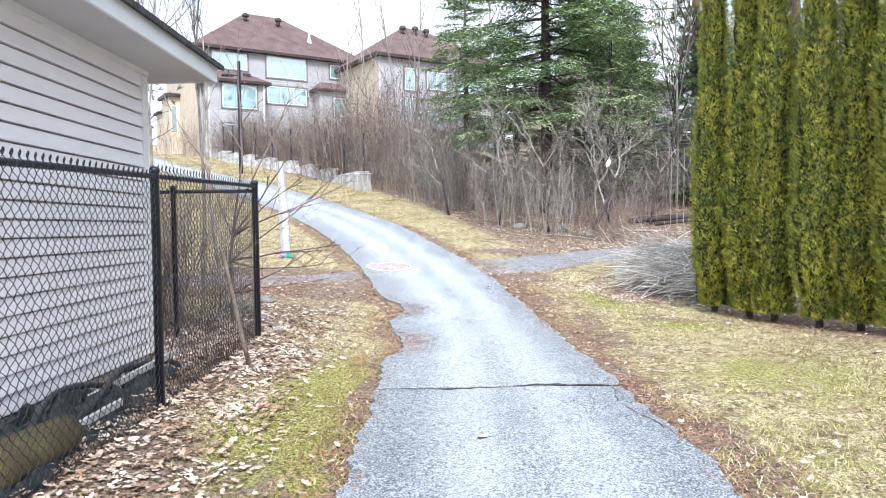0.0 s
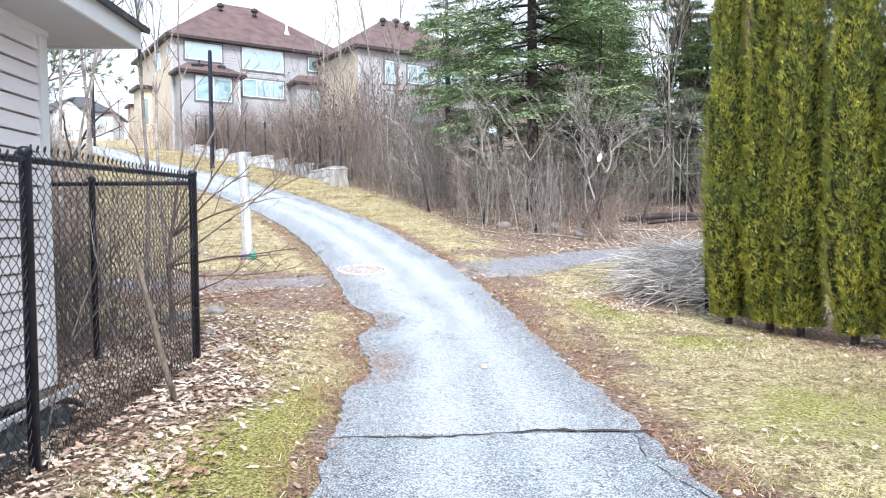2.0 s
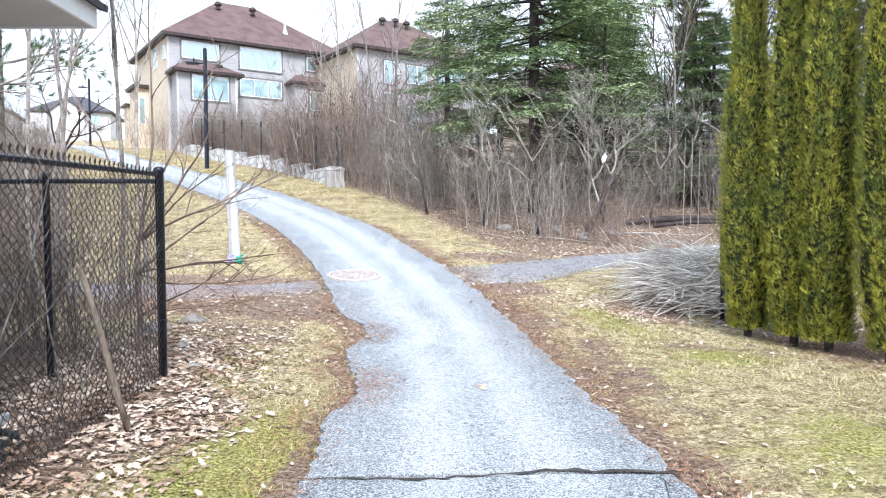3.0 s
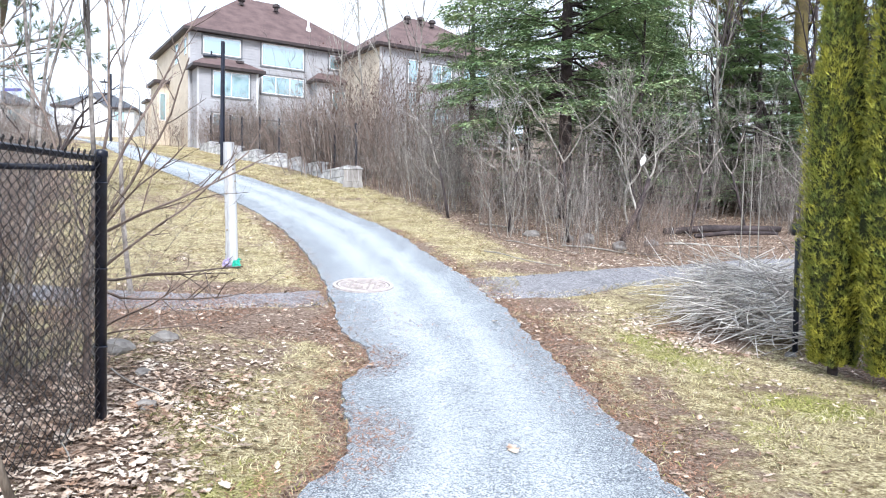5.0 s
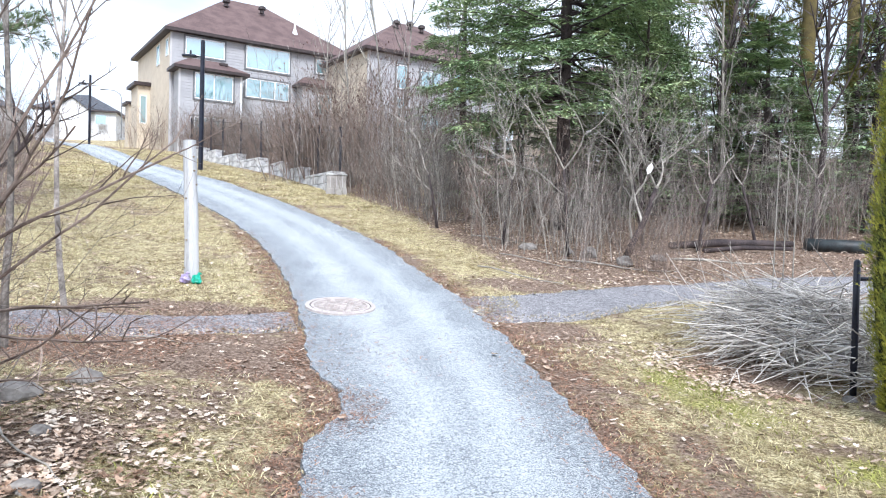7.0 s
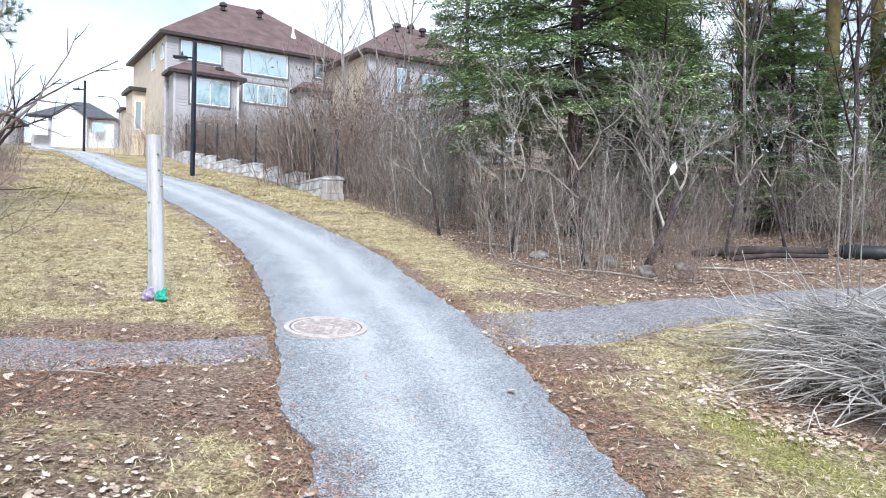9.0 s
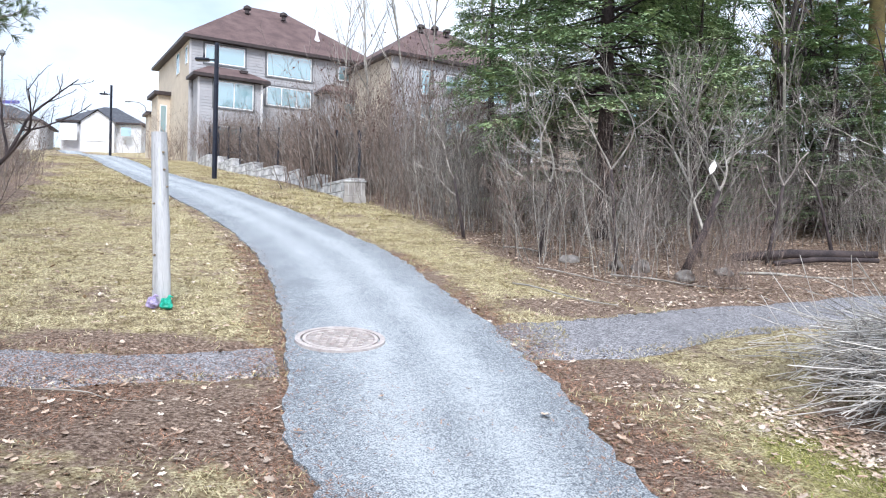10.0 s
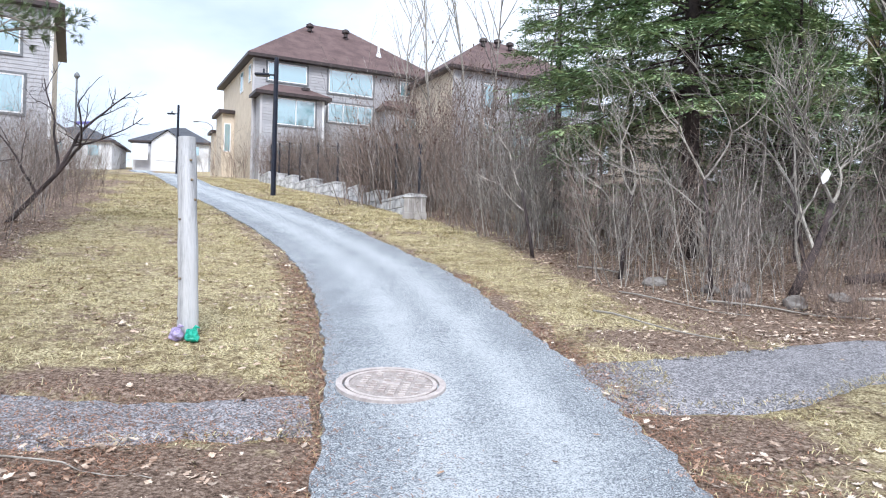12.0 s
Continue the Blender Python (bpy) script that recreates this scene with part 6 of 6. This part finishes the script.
for i, (x0, y0, x1, y1, rad) in enumerate([(0.9, 17.6, 2.2, 16.4, 0.016), (1.4, 19.2, 2.9, 17.9, 0.014), (-2.6, 9.3, -1.2, 8.0, 0.008), (2.6, 18.9, 4.6, 18.2, 0.02), (5.0, 19.6, 7.0, 19.3, 0.03), (-2.9, 11.9, -1.9, 11.8, 0.007), (1.0, 21.6, 2.6, 20.7, 0.02), (-2.2, 7.9, -1.6, 6.8, 0.007)]):
    n = 7
    pts = [(x0 + (x1 - x0) * k / n + 0.03 * math.sin(k * 1.7 + i), y0 + (y1 - y0) * k / n + 0.03 * math.cos(k * 2.1), H(x0 + (x1 - x0) * k / n, y0 + (y1 - y0) * k / n) + 0.03 + 0.02 * math.sin(k)) for k in range(n + 1)]
    rod_thing("fallen_branch", pts, [rad * (1 - 0.08 * k) for k in range(n + 1)], "twig_pale", "thin fallen branch lying on dead leaves", "branch", 6)

# thin vine stems on the chain-link fence
r = random.Random(77)
s = Soup()
for k in range(3):
    y = r.uniform(2.6, 7.6)
    p = Vector((0.0, y - 5.0, 0.3))
    grow(s, r, p, Vector((r.uniform(-0.1, 0.05), r.uniform(-0.6, 0.6), 1)).normalized(), r.uniform(1.0, 1.9), 0.007, 2, (4, 3), spread=0.6, wig=0.12, up=0.02, sides=4, segs=8, shrink=0.45)
ob = new("vine", s.mesh("vine", M["twig"]))
ob.matrix_basis = Matrix.Translation((-2.16, 5.0, 0.0))
tagged(ob, "bare brown vine stems growing through the wire fence", "vine", kind="stuff")


# ---- leaves, needles and grass on the ground ----
def scatter(n, xr, yr, dens, seed):
    q = np.random.RandomState(seed)
    x, y = q.uniform(*xr, n), q.uniform(*yr, n)
    keep = q.random_sample(n) < dens(x, y)
    return x[keep], y[keep], q


def off_path(x, y, m=0.0):
    L, R = path_edges(y)
    return ((x < L - m) | (x > R + m)).astype(float)


def on_gravel(x, y):
    a = np.abs((y - np.interp(x, (0.78, 1.9, 3.6, 6.5, 12), (14.6, 14.95, 16.3, 17.6, 18.4)))) < 0.65
    b = np.abs((y - np.interp(x, (-8, -4.5, -2.8, -1.5), (13.0, 12.7, 12.75, 13.2)))) < 0.4
    return (a & (x > 1.3) & (x < 12)) | (b & (x < -1.6))


LEAF_SHAPE = [(0.0, -0.5), (0.16, -0.3), (0.34, -0.22), (0.2, -0.05), (0.42, 0.1), (0.2, 0.2), (0.18, 0.4), (0.0, 0.5), (-0.18, 0.4), (-0.2, 0.2), (-0.42, 0.1), (-0.2, -0.05), (-0.34, -0.22), (-0.16, -0.3)]


def leaf_field(name, x, y, q, material, size, label, lift=0.024, stand=0.36):
    z = ground_height(x, y)
    inside = off_path(x, y) < 0.5
    z = z + np.where(inside, 0.03, 0.0)
    vs, fs = [], []
    for i in range(len(x)):
        a, sc = q.uniform(0, 6.28), size * q.uniform(0.4, 1.4)
        tx, ty = q.normal(0, stand, 2) * (0.35 if inside[i] else 1)
        curl = q.uniform(-0.6, 1.6)
        ca, sa = math.cos(a), math.sin(a)
        k = len(vs)
        for u, v in LEAF_SHAPE:
            u2 = u * 0.8
            w = curl * (u2 * u2 + 0.35 * v * v)
            px, py = (u2 * ca - v * sa) * sc, (u2 * sa + v * ca) * sc
            vs.append((x[i] + px, y[i] + py, z[i] + lift * q.uniform(0.9, 1.1) + w * sc + tx * px * 0.6 + ty * py * 0.6 + abs(tx) * 0.01))
        fs += [(k, k + 1, k + 2, k + 3, k + 11, k + 12, k + 13), (k + 3, k + 4, k + 5, k + 9, k + 10, k + 11), (k + 5, k + 6, k + 7, k + 8, k + 9)]
    me = bpy.data.meshes.new(name)
    me.from_pydata(vs, [], fs)
    me.materials.append(M[material])
    tagged(new(name, me), label, "leaf litter", kind="stuff")


def leaf_density(x, y):
    d = LEAFY(x, y)
    base = 0.035 + 0.05 * np.clip(fbm(x, y, 1.3, 31), 0, 1) + np.where((y > 13.5) & (x < 0), 0.05, 0)
    fencep = np.clip((-1.0 - x) / 0.5, 0, 1) * np.clip((11.3 - y) / 1.0, 0, 1) * 1.5
    fencep = fencep * np.clip((10.7 - y) / 1.5, 0.08, 1)
    d = d * np.where((y < 14) & (x > -4), 0.35, 1)
    pile = np.exp(-((x - 2.9) ** 2 / 1.0 + (y - 12.3) ** 2 / 1.6))
    v = base * 0.8 + np.where(y > 15.2, 0.6, 0.2) * d + 0.7 * fencep + 0.12 * pile
    v = v * (0.6 + 0.55 * np.clip(fbm(x, y, 2.3, 41) + 0.4, 0, 1.4))
    return v * np.where(off_path(x, y, 0.02) > 0.5, 1.0, 0.004) * np.where(on_gravel(x, y), 0.06, 1.0)


x, y, q = scatter(75000, (-3.2, 5.6), (1.5, 13), leaf_density, 5)
leaf_field("dead_leaves", x, y, q, "leaf", 0.056, "curled brown and pale oak leaves lying on the verge")
x, y, q = scatter(100000, (-12, 12), (11, 26), leaf_density, 6)
leaf_field("dead_leaves", x, y, q, "leaf", 0.062, "curled brown and pale oak leaves lying on the slope")
for i, (lx, ly) in enumerate([(0.555, 7.83), (0.24, 4.62), (1.02, 13.35), (0.72, 11.9), (-0.52, 9.9)]):
    leaf_field("fallen_leaf", np.array([lx]), np.array([ly]), np.random.RandomState(i), "leaf", 0.12, "single curled brown leaf on the asphalt path")


def blade_field(name, x, y, q, material, hgt, wid, label, lay=1.0, lift=0.0):
    n = len(x)
    z = ground_height(x, y) + lift + np.where(off_path(x, y) < 0.5, 0.032, 0.0)
    a = q.uniform(0, 6.28, n)
    h = hgt * q.uniform(0.5, 1.4, n)
    out = h * q.uniform(0.5, 1.8, n) * lay
    w = wid * q.uniform(0.6, 1.3, n)
    b = q.uniform(0, 6.28, n)
    P = np.stack([x, y, z], 1)
    W = np.stack([np.cos(b) * w, np.sin(b) * w, np.zeros(n)], 1)
    mid = P + np.stack([np.cos(a) * out * 0.4, np.sin(a) * out * 0.4, h * 0.7], 1)
    tip = P + np.stack([np.cos(a) * out, np.sin(a) * out, h * q.uniform(0.3, 1.0, n)], 1)
    V = np.stack([P - W, P + W, mid + W * 0.7, mid - W * 0.7, tip], 1).reshape(-1, 3)
    k = np.arange(n) * 5
    me = bpy.data.meshes.new(name)
    me.from_pydata(V.tolist(), [], np.stack([k, k + 1, k + 2, k + 3], 1).tolist() + np.stack([k + 3, k + 2, k + 4], 1).tolist())
    me.materials.append(M[material])
    tagged(new(name, me), label, "grass", kind="stuff")


def grass_density(x, y):
    return np.clip(0.75 + fbm(x, y, 9, 61), 0.1, 1) * np.clip(1 - 1.15 * LEAFY(x, y), 0.05, 1) * off_path(x, y, 0.0) * np.where(on_gravel(x, y), 0, 1)


x, y, q = scatter(150000, (-3.4, 6), (1.8, 12), lambda x, y: grass_density(x, y) * (1 - 0.75 * GREEN(x, y)), 15)
blade_field("dry_grass", x, y, q, "grass_dry", 0.034, 0.003, "matted straw-coloured winter grass", 1.5)
x, y, q = scatter(150000, (-3.4, 6), (1.8, 12), lambda x, y: grass_density(x, y) * np.clip(GREEN(x, y) - 0.1, 0, 1), 16)
blade_field("green_grass", x, y, q, "grass_green", 0.036, 0.0036, "short yellow-green grass coming through", 1.1)
x, y, q = scatter(230000, (-11, 6), (12, 27), grass_density, 17)
blade_field("dry_grass", x, y, q, "grass_dry", 0.042, 0.0038, "matted straw-coloured winter grass", 1.4)


def needle_density(x, y):
    L, R = path_edges(y)
    d = np.maximum(L - x, x - R)
    e = np.clip(1.2 - np.abs(d - 0.1) / 0.38, 0, 1) * (d > -0.12)
    bare = blob(x, y, -2.4, 11.6, 3.2, 1.3) + blob(x, y, 1.7, 10.5, 0.6, 4.0, 0.45) + blob(x, y, -3.0, 12.8, 3.2, 0.9, 0.6) + blob(x, y, 1.2, 11, 0.6, 2.8) + blob(x, y, -3.0, 12.2, 2.2, 0.9) + blob(x, y, 4.6, 9.4, 0.7, 2.5)
    inner = blob(x, y, -0.42, 8.0, 0.38, 0.9) + blob(x, y, -0.5, 10.1, 0.32, 0.7) + blob(x, y, 1.35, 9.6, 0.2, 1.2)
    return np.clip(np.clip(e + 0.7 * bare, 0, 1) * np.where(d < 0, 0.3, 1) + 1.2 * inner, 0, 1)


x, y, q = scatter(380000, (-5, 5.5), (1.8, 20), needle_density, 18)
blade_field("pine_needles", x, y, q, "litter", 0.014, 0.0034, "rust-brown needles and leaf crumbs along the path", 3.2, 0.012)


def far_verge(x, y):
    L, R = path_edges(y)
    d = np.maximum(L - x, x - R)
    return grass_density(x, y) * (d < 9) * np.clip(1.3 - (y - 26) / 30, 0, 1)


x, y, q = scatter(420000, (-24, 4), (26, 52), far_verge, 27)
blade_field("dry_grass", x, y, q, "grass_dry", 0.05, 0.009, "matted straw-coloured winter grass", 1.3)
x, y, q = scatter(160000, (-24, 4), (26, 50), lambda x, y: 0.35 * far_verge(x, y) * (0.15 + LEAFY(x, y) + np.clip(fbm(x, y, 1.0, 45), 0, 1)), 28)
leaf_field("dead_leaves", x, y, q, "leaf", 0.075, "brown leaves scattered over the far verge")
x, y, q = scatter(90000, (1.2, 5.0), (9.5, 14.2), lambda x, y: 0.45 * (blob(x, y, 3.1, 12.0, 0.9, 1.3) ) * off_path(x, y, 0.05) * (0.3 + np.clip(fbm(x, y, 3, 46), 0, 1)), 29)
leaf_field("dead_leaves", x, y, q, "leaf", 0.055, "matted pale oak leaves round the brush pile")
